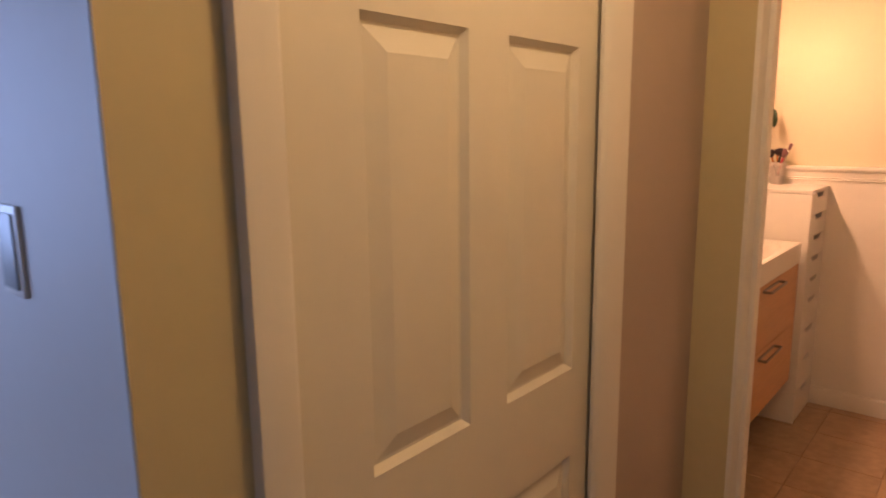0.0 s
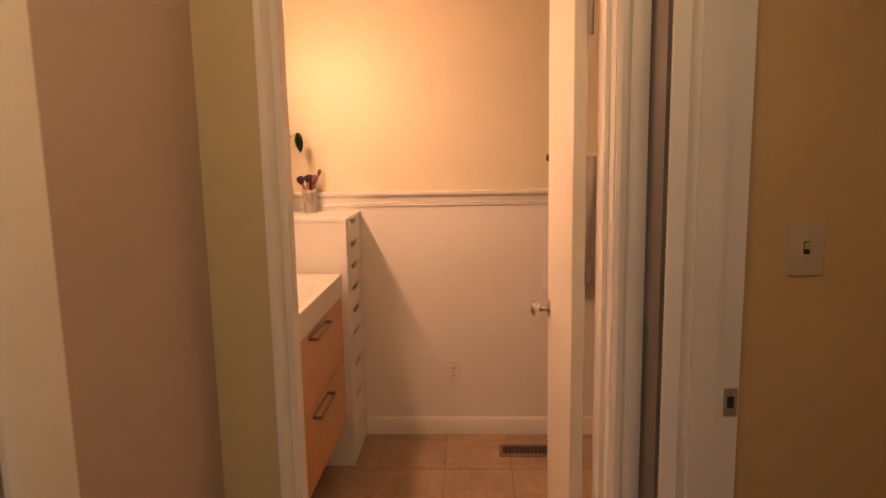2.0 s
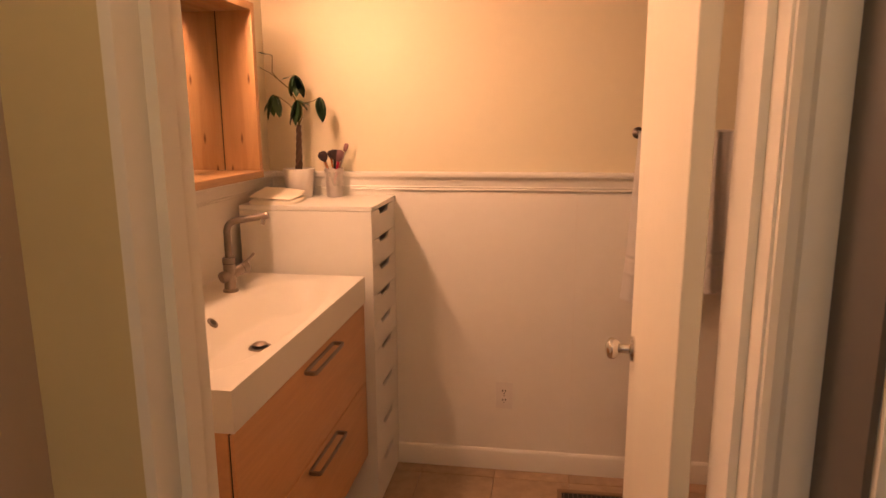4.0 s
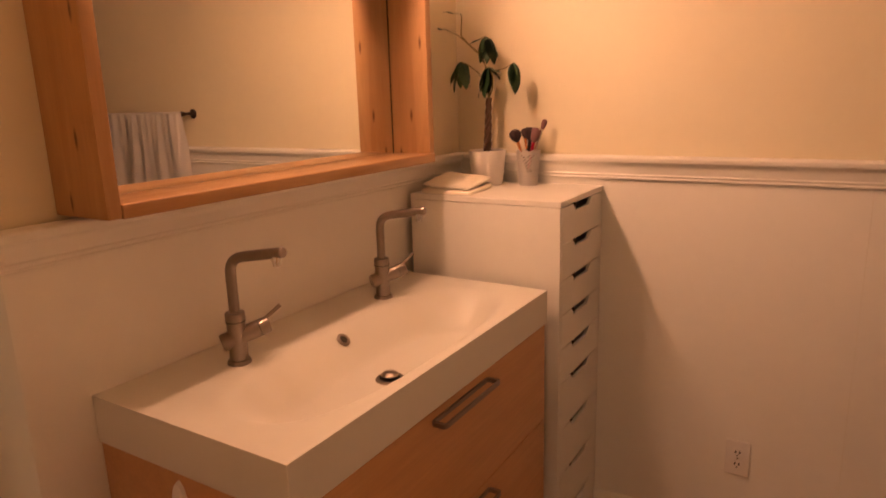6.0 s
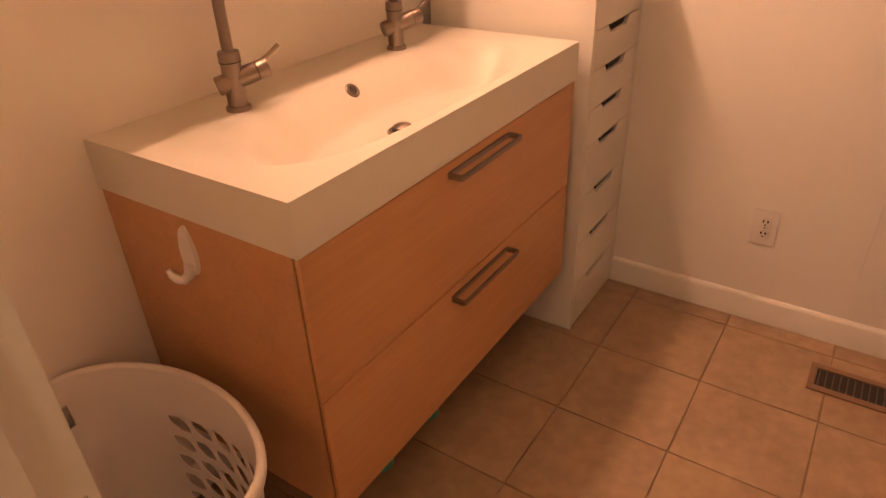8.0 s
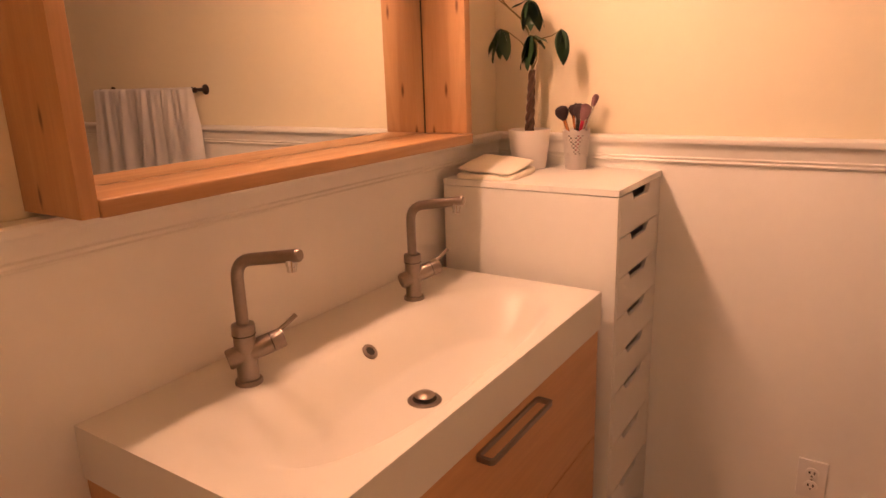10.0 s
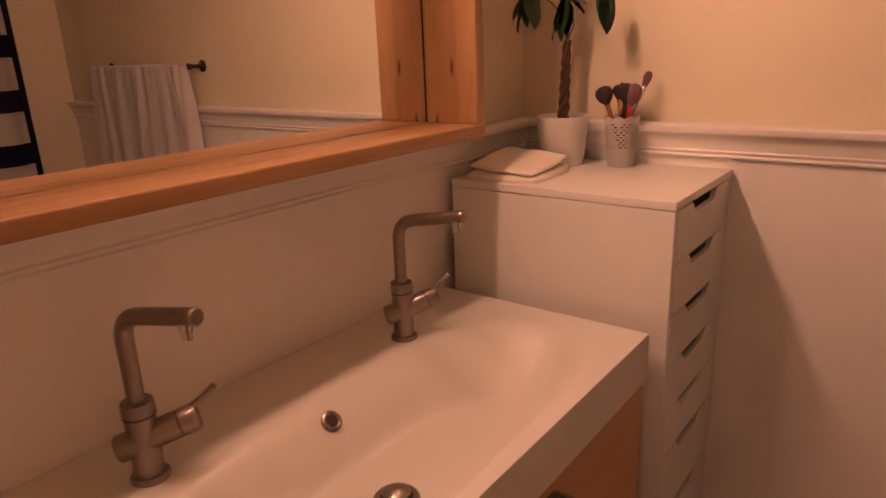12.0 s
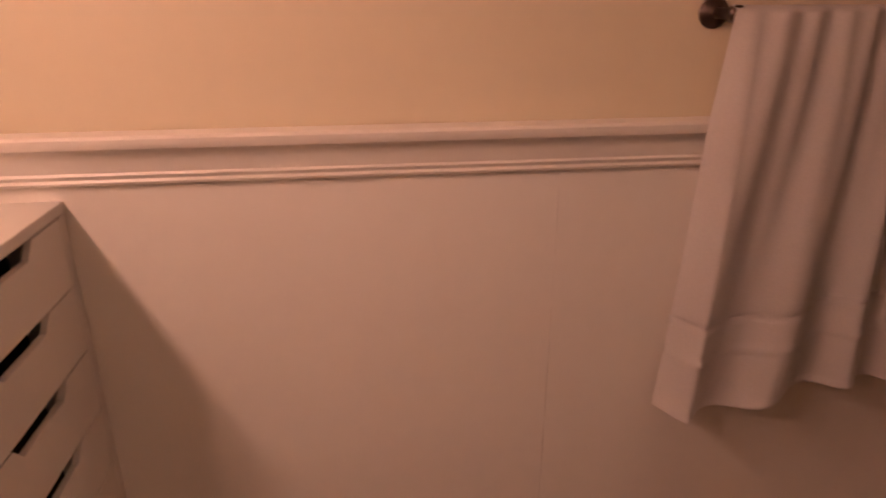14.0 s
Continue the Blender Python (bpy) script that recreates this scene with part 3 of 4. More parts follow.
def tap(y):
    x, z = 0.114, SINK_TOP
    e = thing("faucet", "tall brushed nickel single-lever faucet on the sink", "faucet", (x, y, z), group="faucets on the sink")
    part("base_ring", lathe([(0.0245, 0), (0.0245, 0.004), (0.0225, 0.008), (0.0195, 0.009)], 28, (x, y, z)), NICKEL, e)
    part("body", lathe([(0.0188, 0.006), (0.0188, 0.092), (0.0202, 0.093), (0.0202, 0.107), (0.0195, 0.110), (0.012, 0.111)], 28, (x, y, z)), NICKEL, e)
    part("seam", lathe([(0.0204, 0.0905), (0.0204, 0.0925)], 28, (x, y, z)), SLOT, e)
    aim = Vector((0.97, 0.17, 0.15)).normalized()
    top = Vector((x, y, z + 0.224))
    pts = [Vector((x, y, z + 0.108)), Vector((x, y, z + 0.175))] + arc((x, y, z + 0.190), tuple(top), tuple(top + aim * 0.034), 8) + [top + aim * 0.08, top + aim * 0.128]
    part("spout", tube(pts, 0.0108, 20), NICKEL, e, smooth=60)
    part("spout_cap", lathe([(0.0110, 0), (0.0110, 0.005), (0.009, 0.008), (0, 0.009)], 20, top + aim * 0.127, aim), NICKEL, e)
    part("aerator", lathe([(0.0098, 0), (0.0098, 0.010), (0.0082, 0.011), (0.0082, 0.020), (0, 0.020)], 18, top + aim * 0.116 - Vector((0, 0, 0.006)), (0, 0, -1)), CHROME, e, "small chrome aerator under the spout")
    side = Vector((0.50, 0.82, 0.235)).normalized()
    c = Vector((x, y, z + 0.056))
    part("valve_barrel", lathe([(0, -0.033), (0.016, -0.033), (0.0182, -0.030), (0.0182, 0.046), (0.0175, 0.0465)], 26, c, side), NICKEL, e)
    hub = part("lever_hub", lathe([(0.0175, 0.048), (0.0182, 0.0485), (0.0182, 0.066), (0.016, 0.070), (0, 0.071)], 26, c, side), NICKEL, e)
    part("gap_ring", lathe([(0.0172, 0.0455), (0.0172, 0.0492)], 26, c, side), SLOT, e)
    tip = c + side * 0.058 + Vector((0, 0, 0.014))
    part("lever", tube([tip, tip + side * 0.020 + Vector((0, 0, 0.008)), tip + side * 0.038 + Vector((0, 0, 0.017))], [0.0040, 0.0042, 0.0046], 12), NICKEL, hub)
    return e


tap(-1.167)
tap(-0.663)


def loop_handle(x0, x1, y0, y1, z0, z1):
    """A flat bow with rounded corners: a thin front bar, broader ends and a back rail."""
    bm = bmesh.new()

    def ring(ax, bx, ay, by, r, z):
        out = []
        for cx, cy, a0 in ((bx - r, by - r, 0), (ax + r, by - r, 90), (ax + r, ay + r, 180), (bx - r, ay + r, 270)):
            for k in range(6):
                a = radians(a0 + 18 * k)
                out.append(bm.verts.new((cx + r * math.cos(a), cy + r * math.sin(a), z)))
        return out

    loops = [ring(x0, x1, y0, y1, 0.009, z0), ring(x0, x1, y0, y1, 0.009, z1), ring(x0 + 0.005, x1 - 0.0055, y0 + 0.008, y1 - 0.008, 0.005, z1), ring(x0 + 0.005, x1 - 0.0055, y0 + 0.008, y1 - 0.008, 0.005, z0)]
    for a, b in zip(loops, loops[1:] + loops[:1]):
        for k in range(24):
            bm.faces.new((a[k], a[(k + 1) % 24], b[(k + 1) % 24], b[k]))
    return bm


def cabinet():
    e = thing("vanity_cabinet", "birch veneer wall-hung vanity cabinet with two drawers", "cabinet", (0.23, -0.91, 0.246))
    y0, y1, z0, z1 = VY0 + 0.004, VY1 - 0.004, 0.246, SINK_LOW - 0.001
    part("side_panel", box(XW + 0.007, 0.4685, y0, y0 + 0.018, z0, z1, 0.001, 1), BIRCH, e)
    part("side_panel", box(XW + 0.007, 0.4685, y1 - 0.018, y1, z0, z1, 0.001, 1), BIRCH, e)
    part("bottom_panel", box(XW + 0.007, 0.455, y0 + 0.018, y1 - 0.018, z0 + 0.004, z0 + 0.022), BIRCH, e)
    # added sheet: shade behind the drawer fronts, put into its colour
    part("inner_shadow_panel", box(0.440, 0.4705, y0 + 0.0035, y1 - 0.0035, z0 + 0.024, z1 - 0.006), GAP_SHADE, e, "near-black sheet painting the shade behind the drawers")
    for k, (a, b) in enumerate(((0.5365, z1 - 0.004), (z0, 0.5335))):
        d = part("drawer_front", box(0.4725, 0.4815, y0, y1, a, b, 0.0012, 1), BIRCH, e)
        zc = (0.800, 0.510)[k]
        bm = loop_handle(0.4815, 0.518, -1.010, -0.760, zc - 0.006, zc + 0.004)
        part("drawer_handle", bm, NICKEL, d, "brushed metal bow handle")
    return e


cabinet()


def wall_hook():
    """Adhesive hook with a rounded plate and a curled arm."""
    e = thing("adhesive_hook", "white plastic adhesive hook on the cabinet side", "hook", (0.21, -1.407, 0.75))
    y = VY0 + 0.004
    bm = bmesh.new()
    n = 28
    a, b = [], []
    for i in range(n):
        t = 2 * math.pi * i / n
        r = 0.021 - 0.005 * math.sin(t)
        px, pz = 0.213 + r * math.cos(t), 0.760 + 0.050 * math.sin(t)
        a.append(bm.verts.new((px, y, pz)))
        b.append(bm.verts.new((0.213 + 0.88 * (px - 0.213), y - 0.007, 0.760 + 0.93 * (pz - 0.760))))
    for i in range(n):
        bm.faces.new((a[i], a[(i + 1) % n], b[(i + 1) % n], b[i]))
    bm.faces.new(b)
    part("plate", bm, PLASTIC, e)
    pts = [(0.213, y - 0.006, 0.735), (0.212, y - 0.011, 0.716), (0.205, y - 0.020, 0.707), (0.195, y - 0.025, 0.708), (0.187, y - 0.029, 0.716), (0.183, y - 0.031, 0.727)]
    part("arm", tube(pts, [0.011, 0.010, 0.009, 0.008, 0.007, 0.005], 12), PLASTIC, e, smooth=70)
    return e


wall_hook()

# ---- mirror in a deep pine frame ----
MX, MY0, MY1, MZ0, MZ1, SHELF_Z = 0.134, -1.418, -0.410, 1.2905, 1.84, 1.290


def mirror():
    e = thing("wall_mirror", "large wall mirror in a deep knotty pine frame", "mirror", (0.05, -0.91, MZ0))
    t = 0.026
    for y in (MY0, MY1 - t):
        part("side_board", box(XW + 0.001, MX, y, y + t, MZ0 if y > MY0 else SHELF_Z - 0.024, MZ1, 0.003), PINE, e)
    part("shelf_board", box(0.0085, MX + 0.002, MY0 + t + 0.001, MY1 + 0.002, SHELF_Z - 0.026, SHELF_Z, 0.004, 3), PINE_SHELF, e, "pine shelf along the bottom")
    part("top_board", box(XW + 0.001, MX, MY0 + t, MY1 - t, MZ1 - t, MZ1, 0.002), PINE_SHELF, e)
    part("glass", box(0.000, 0.008, MY0 + t, MY1 - t, SHELF_Z, MZ1 - t), MIRROR, e, "clean silvered mirror glass", smooth=None)
    # added strips paint the dark gap line where glass meets side boards
    for a, b in ((MY0 + t, MY0 + t + 0.0025), (MY1 - t - 0.0025, MY1 - t)):
        part("glass_gap_line", box(0.0082, 0.0092, a, b, SHELF_Z, MZ1 - t), GAP_SHADE, e)
    part("backing", box(XW + 0.001, -0.001, MY0 + t, MY1 - t, SHELF_Z + 0.002, MZ1 - t), PINE, e)
    return e


mirror()


def vanity_light():
    e = thing("vanity_light", "wall light with three lit frosted glass shades above the mirror", "wall light", (0.0, -0.91, 1.955))
    part("back_plate", box(XW + 0.001, 0.012, -1.26, -0.50, 1.92, 1.99, 0.006), NICKEL, e)
    for x, y, z in BULBS:
        heel = Vector((x, y, z)) - SHADE_AXIS * 0.058
        part("arm", tube([(0.008, y, z + 0.065), heel - Vector((0.02, 0, -0.012)), heel], 0.008, 10), NICKEL, e)
        part("shade", lathe([(0.014, 0), (0.020, 0.006), (0.036, 0.034), (0.046, 0.062), (0.048, 0.076), (0.045, 0.076), (0.033, 0.036), (0.012, 0.008)], 24, heel, SHADE_AXIS), BULB_GLASS, e, "lit frosted glass shade")
    return e


vanity_light()

# ---- drawer tower ----
AX0, AX1, AY0, AY1 = 0.012, 0.506, -0.364, -0.006


def drawer_tower():
    e = thing("drawer_unit", "tall narrow white drawer unit with nine drawers", "drawer unit", (0.26, -0.185, 0))
    part("side_panel", box(AX0, AX1 - 0.002, AY0, AY0 + 0.016, 0.001, 1.142, 0.001, 1), LAMINATE, e)
    part("side_panel", box(AX0, AX1 - 0.002, AY1 - 0.016, AY1, 0.001, 1.142, 0.001, 1), LAMINATE, e)
    part("top_panel", box(AX0, AX1, AY0 - 0.001, AY1 + 0.001, 1.1435, 1.160, 0.0012, 1), LAMINATE, e)
    part("back_panel", box(AX0, AX0 + 0.006, AY0 + 0.016, AY1 - 0.016, 0.03, 1.142), LAMINATE, e)
    part("plinth", box(AX1 - 0.045, AX1 - 0.013, AY0 + 0.016, AY1 - 0.016, 0.001, 0.03), LAMINATE, e)
    # sheet coloured near-black so the pull cutouts read as shaded depth
    part("inner_shadow_panel", box(AX1 - 0.090, AX1 - 0.082, AY0 + 0.016, AY1 - 0.016, 0.03, 1.142), GAP_SHADE, e, "near-black sheet painting the shade seen through the pulls")
    ym = 0.5 * (AY0 + AY1)
    y0, y1 = AY0 + 0.018, AY1 - 0.018
    top = 1.141
    for hgt in (0.1045,) * 5 + (0.153,) * 4:
        z1, z0 = top - 0.001, top - hgt + 0.0015
        top -= hgt
        outline = [(y0, z0), (y1, z0), (y1, z1), (ym + 0.078, z1), (ym + 0.058, z1 - 0.022), (ym - 0.058, z1 - 0.022), (ym - 0.078, z1), (y0, z1)]
        bm = bmesh.new()
        f = [bm.verts.new((AX1 - 0.002, y, z)) for y, z in outline]
        b = [bm.verts.new((AX1 - 0.012, y, z)) for y, z in outline]
        bm.faces.new(f)
        bm.faces.new(b[::-1])
        for i in range(len(f)):
            j = (i + 1) % len(f)
            bm.faces.new((f[i], b[i], b[j], f[j]))
        part("drawer_front", bm, LAMINATE, e, smooth=None)
    return e


drawer_tower()


# ---- things on the drawer unit ----
def face_cloth():
    """A cloth folded in four: soft layers, thicker towards the wall corner."""
    e = thing("folded_cloth", "folded off-white terry face cloth on the drawer unit", "towel", (0.125, -0.262, 1.16))
    nx, ny = 24, 24

    def rise(u, v):
        # the pile leans up towards its back corner and sags to the free edges
        return 0.5 + 0.42 * (v - 0.55 * u) / 1.55 + 0.07 * noise.noise(Vector((1.3 * u, 1.1 * v, 3.0)))

    for k in range(2):
        bm = bmesh.new()
        m = pose(0.120 - 0.004 * k, -0.258 + 0.006 * k, 0, 0, 0, (4, 0)[k])
        half_x, half_y = 0.088 - 0.004 * k, 0.090 - 0.006 * k
        tops, lows = [], []
        for i in range(nx + 1):
            for j in range(ny + 1):
                u, v = 2 * i / nx - 1, 2 * j / ny - 1
                cu, cv = u * math.sqrt(1 - 0.14 * v * v), v * math.sqrt(1 - 0.14 * u * u)
                wave = 1 + 0.018 * noise.noise(Vector((2.1 * u, 2.1 * v, 9.0 + k)))
                p = m @ Vector((half_x * cu * wave, half_y * cv * wave, 0))
                edge = (max(0.0, 1 - abs(u) ** 6) * max(0.0, 1 - abs(v) ** 6)) ** 0.5
                thick = 0.0080 + 0.0200 * max(0.0, rise(u, v))
                base = 1.1605 + k * thick
                tops.append(bm.verts.new((p.x, p.y, base + thick * (0.66 + 0.32 * edge))))
                lows.append(bm.verts.new((p.x, p.y, base + (0.0 if k == 0 else thick * 0.40 * (1 - edge)))))
        idx = lambda i, j: i * (ny + 1) + j
        for i in range(nx):
            for j in range(ny):
                q = (idx(i, j), idx(i + 1, j), idx(i + 1, j + 1), idx(i, j + 1))
                bm.faces.new([tops[a] for a in q])
                bm.faces.new([lows[a] for a in q[::-1]])
        ring = [idx(i, 0) for i in range(nx)] + [idx(nx, j) for j in range(ny)] + [idx(i, ny) for i in range(nx, 0, -1)] + [idx(0, j) for j in range(ny, 0, -1)]
        for a, b in zip(ring, ring[1:] + ring[:1]):
            bm.faces.new((tops[a], lows[a], lows[b], tops[b]))
        part("fold", bm, CLOTH, e, smooth=80)
    return e


face_cloth()

PX, PY, PZ = 0.142, -0.095, 1.1605


def leaf_mesh(name, length, width, droop):
    bm = bmesh.new()
    n, rows = 10, []
    for i in range(n + 1):
        t = i / n
        w = width * (math.sin(math.pi * t ** 0.8) ** 0.75) * (1.0 if t < 0.97 else 0.3) + 0.0006
        sag = -droop * t * t
        r = []
        for s in (-1, -0.5, 0, 0.5, 1):
            r.append(bm.verts.new((length * t, w * s, sag + 0.16 * w * abs(s) + 0.002 * math.sin(9 * t + s))))
        rows.append(r)
    for a, b in zip(rows, rows[1:]):
        for k in range(4):
            bm.faces.new((a[k], b[k], b[k + 1], a[k + 1]))
    bmesh.ops.solidify(bm, geom=bm.faces[:], thickness=0.0006)
    return mesh_of(name, bm, LEAF, 70)


def potted_tree():
    e = thing("potted_plant", "small braided money tree in a white pot", "potted plant", (PX, PY, PZ))
    part("pot", lathe([(0.047, 0), (0.049, 0.002), (0.0615, 0.109), (0.062, 0.112), (0.0605, 0.113), (0.0585, 0.111), (0.0565, 0.096)], 40, (PX, PY, PZ)), PLASTIC, e, "smooth white tapered pot")
    part("soil", lathe([(0.0565, 0.088), (0.0565, 0.097), (0.03, 0.100), (0, 0.101)], 30, (PX, PY, PZ)), SOIL, e)
    z0 = PZ + 0.096
    fork = Vector((0.150, PY, 1.440))
    for k in range(3):
        pts, rad = [], []
        for i in range(25):
            t = i / 24
            a = 2 * math.pi * (k / 3 + 2.1 * t)
            r = 0.0085 * (1 - 0.35 * t)
            pts.append((PX + (fork.x - PX) * t + r * math.cos(a), PY + r * math.sin(a), z0 + (fork.z - z0) * t))
            rad.append(0.0070 - 0.0022 * t)
        part("trunk_strand", tube(pts, rad, 10), BARK, e, smooth=70)
    # stems: path ends carry the leaves
    def stem(points, r0=0.0036, r1=0.0018):
        n = len(points)
        part("stem", tube(points, [r0 + (r1 - r0) * i / (n - 1) for i in range(n)], 8), TWIG, e, smooth=70)

    crown = Vector((0.146, -0.10, 1.628))
    stem([fork, (0.154, PY, 1.50), (0.140, PY - 0.004, 1.545), (0.118, PY - 0.004, 1.580), (0.080, PY - 0.006, 1.612), (0.056, PY - 0.008, 1.640), (0.060, PY - 0.008, 1.700)])
    stem([(0.118, PY - 0.004, 1.580), (0.130, PY - 0.006, 1.605), crown])
    stem([(0.080, PY - 0.006, 1.612), (0.045, PY - 0.008, 1.640), (0.012, PY - 0.010, 1.655)], 0.0018, 0.001)
    stem([fork, (0.165, PY, 1.47), (0.168, PY - 0.004, 1.51), (0.150, PY - 0.006, 1.535)], 0.003, 0.0018)
    stem([(0.152, PY, 1.515), (0.185, PY - 0.008, 1.525), (0.215, PY - 0.010, 1.530), (0.243, PY - 0.012, 1.545)], 0.0016, 0.0014)
    stem([(0.150, PY, 1.480), (0.118, PY - 0.010, 1.520), (0.085, PY - 0.014, 1.545), (0.060, PY - 0.016, 1.556)], 0.002, 0.0014)
    sizes = {"s": leaf_mesh("leaf", 0.060, 0.0125, 0.010), "m": leaf_mesh("leaf", 0.082, 0.0165, 0.018), "l": leaf_mesh("leaf", 0.097, 0.0195, 0.014)}

    def leaf(size, at, yaw, pitch, roll=0.0):
        ob = new("leaf", sizes[size])
        ob.parent = e
        ob.matrix_parent_inverse = Matrix.Translation(e.location).inverted()
        ob.matrix_basis = Matrix.Translation(at) @ Euler((0, 0, radians(yaw))).to_matrix().to_4x4() @ Euler((0, radians(pitch), 0)).to_matrix().to_4x4() @ Euler((radians(roll), 0, 0)).to_matrix().to_4x4()

    for a in ((("s"), 195, 12), ("m", 240, 62), ("m", 300, 72), ("l", 330, 55), ("m", 20, 50), ("s", 100, 40), ("m", 150, 55)):
        leaf(a[0], crown, a[1], a[2])
    right = Vector((0.243, PY - 0.012, 1.545))
    for a in (("l", 320, 74), ("m", 350, 80), ("m", 280, 82), ("s", 40, 70)):
        leaf(a[0], right, a[1], a[2])
    left = Vector((0.060, PY - 0.016, 1.556))
    for a in (("l", 230, 66), ("l", 320, 58), ("m", 270, 72), ("m", 190, 50), ("s", 90, 30), ("m", 20, 60)):
        leaf(a[0], left, a[1], a[2])
    mid = Vector((0.150, PY - 0.006, 1.535))
    for a in (("l", 250, 74), ("l", 215, 64), ("m", 300, 78), ("s", 350, 15), ("m", 180, 60), ("s", 60, 30)):
        leaf(a[0], mid, a[1], a[2])
    for at in ((0.060, PY - 0.008, 1.700), (0.012, PY - 0.010, 1.655)):
        leaf("s", Vector(at), 200, -20)
    return e


potted_tree()

CX, CY = 0.276, -0.066


def brush_cup():
    e = thing("brush_cup", "white lacy plastic cup on the drawer unit", "cup", (CX, CY, 1.1605))
    # openwork wall: a grid of cells with diamond holes in two bands and a scalloped rim
    bm = bmesh.new()
    cols, rows = 72, 40
    hgt = 0.112

    def at(c, r):
        a = 2 * math.pi * c / cols
        z = hgt * r / rows
        if r == rows:
            z += 0.006 * abs(math.cos(math.pi * c / 8)) - 0.003
        rad = 0.0300 + 0.0090 * r / rows
        return (CX + rad * math.cos(a), CY + rad * math.sin(a), 1.1605 + z)

    verts = {}
    for c in range(cols):
        for r in range(rows + 1):
            verts[c, r] = bm.verts.new(at(c, r))
    for c in range(cols):
        for r in range(rows):
            # a net of crossing ribs
            hole = (15 <= r <= 24 or 26 <= r <= 35) and (c + r) % 4 in (1, 2) and (c - r) % 4 in (1, 2)
            if not hole:
                bm.faces.new((verts[c, r], verts[(c + 1) % cols, r], verts[(c + 1) % cols, r + 1], verts[c, r + 1]))
    bm.faces.new([verts[c, 0] for c in range(cols)][::-1])
    bmesh.ops.solidify(bm, geom=bm.faces[:], thickness=0.0016)
    part("cup_wall", bm, PLASTIC, e, smooth=45)
    return e


brush_cup()


def makeup_brush(lean, turn, length, head, handle_mat, ferrule_mat, hair_mat, fat, label):
    e = thing("makeup_brush", label, "makeup brush", (CX, CY, 1.1635), group="makeup brushes in the cup")
    part("handle", lathe([(0, 0), (0.003, 0.001), (0.0042, 0.03), (0.0046, length * 0.6), (0.0042, length * 0.78)], 12, (CX, CY, 1.1635)), handle_mat, e)
    part("ferrule", lathe([(0.0046, length * 0.76), (0.0050, length * 0.78), (0.0056, length), (0.0050, length + 0.001)], 14, (CX, CY, 1.1635)), ferrule_mat, e)
    z = length - 0.001
    part("bristles", lathe([(0.0054, z), (fat * 0.8, z + head * 0.3), (fat, z + head * 0.6), (fat * 0.85, z + head * 0.85), (fat * 0.4, z + head * 0.98), (0, z + head)], 16, (CX, CY, 1.1635)), hair_mat, e)
    a, b = radians(lean), radians(turn)
    foot = Vector((CX - 0.012 * math.cos(b), CY - 0.012 * math.sin(b), 1.1650))
    e.matrix_world = Matrix.Translation(foot) @ Matrix.Rotation(b, 4, "Z") @ Matrix.Rotation(a, 4, "Y")
    return e


makeup_brush(19, 212, 0.143, 0.042, BLACK, COPPER, BRISTLE, 0.0200, "fluffy dark powder brush with copper ferrule")
makeup_brush(8, 205, 0.148, 0.032, BLACK, COPPER, BRISTLE, 0.0130, "small dark makeup brush with copper ferrule")
makeup_brush(6, 260, 0.160, 0.024, BLACK, CHROME, BRISTLE, 0.006, "slim dark makeup brush with silver ferrule")
makeup_brush(9, 320, 0.140, 0.044, BLACK, BLACK, BRISTLE, 0.0165, "black makeup brush with round dark bristles")
makeup_brush(14, 345, 0.138, 0.048, CRIMSON, CRIMSON, BRISTLE_PINK, 0.0175, "crimson handled brush with mauve bristles")
makeup_brush(18, 15, 0.182, 0.034, CHROME, CHROME, BRISTLE_PINK, 0.0095, "long thin brush with a mauve tip")


# ---- towel bar and bath towel on the far wall ----
BAR_Y, BAR_Z = -0.062, 1.405


def towel_bar():
    e = thing("towel_bar", "dark bronze towel bar above the chair rail", "towel bar", (1.8, 0, BAR_Z))
    part("bar", tube([(1.440, BAR_Y, BAR_Z), (2.135, BAR_Y, BAR_Z)], 0.008, 14), BRONZE, e)
    for x in (1.442, 2.130):
        part("post", lathe([(0.022, 0), (0.022, 0.004), (0.016, 0.009), (0.008, 0.014), (0.0075, 0.048), (0.012, 0.054), (0.012, 0.068), (0.007, 0.073), (0, 0.074)], 22, (x, -0.0, BAR_Z), (0, -1, 0)), BRONZE, e)
    return e


towel_bar()


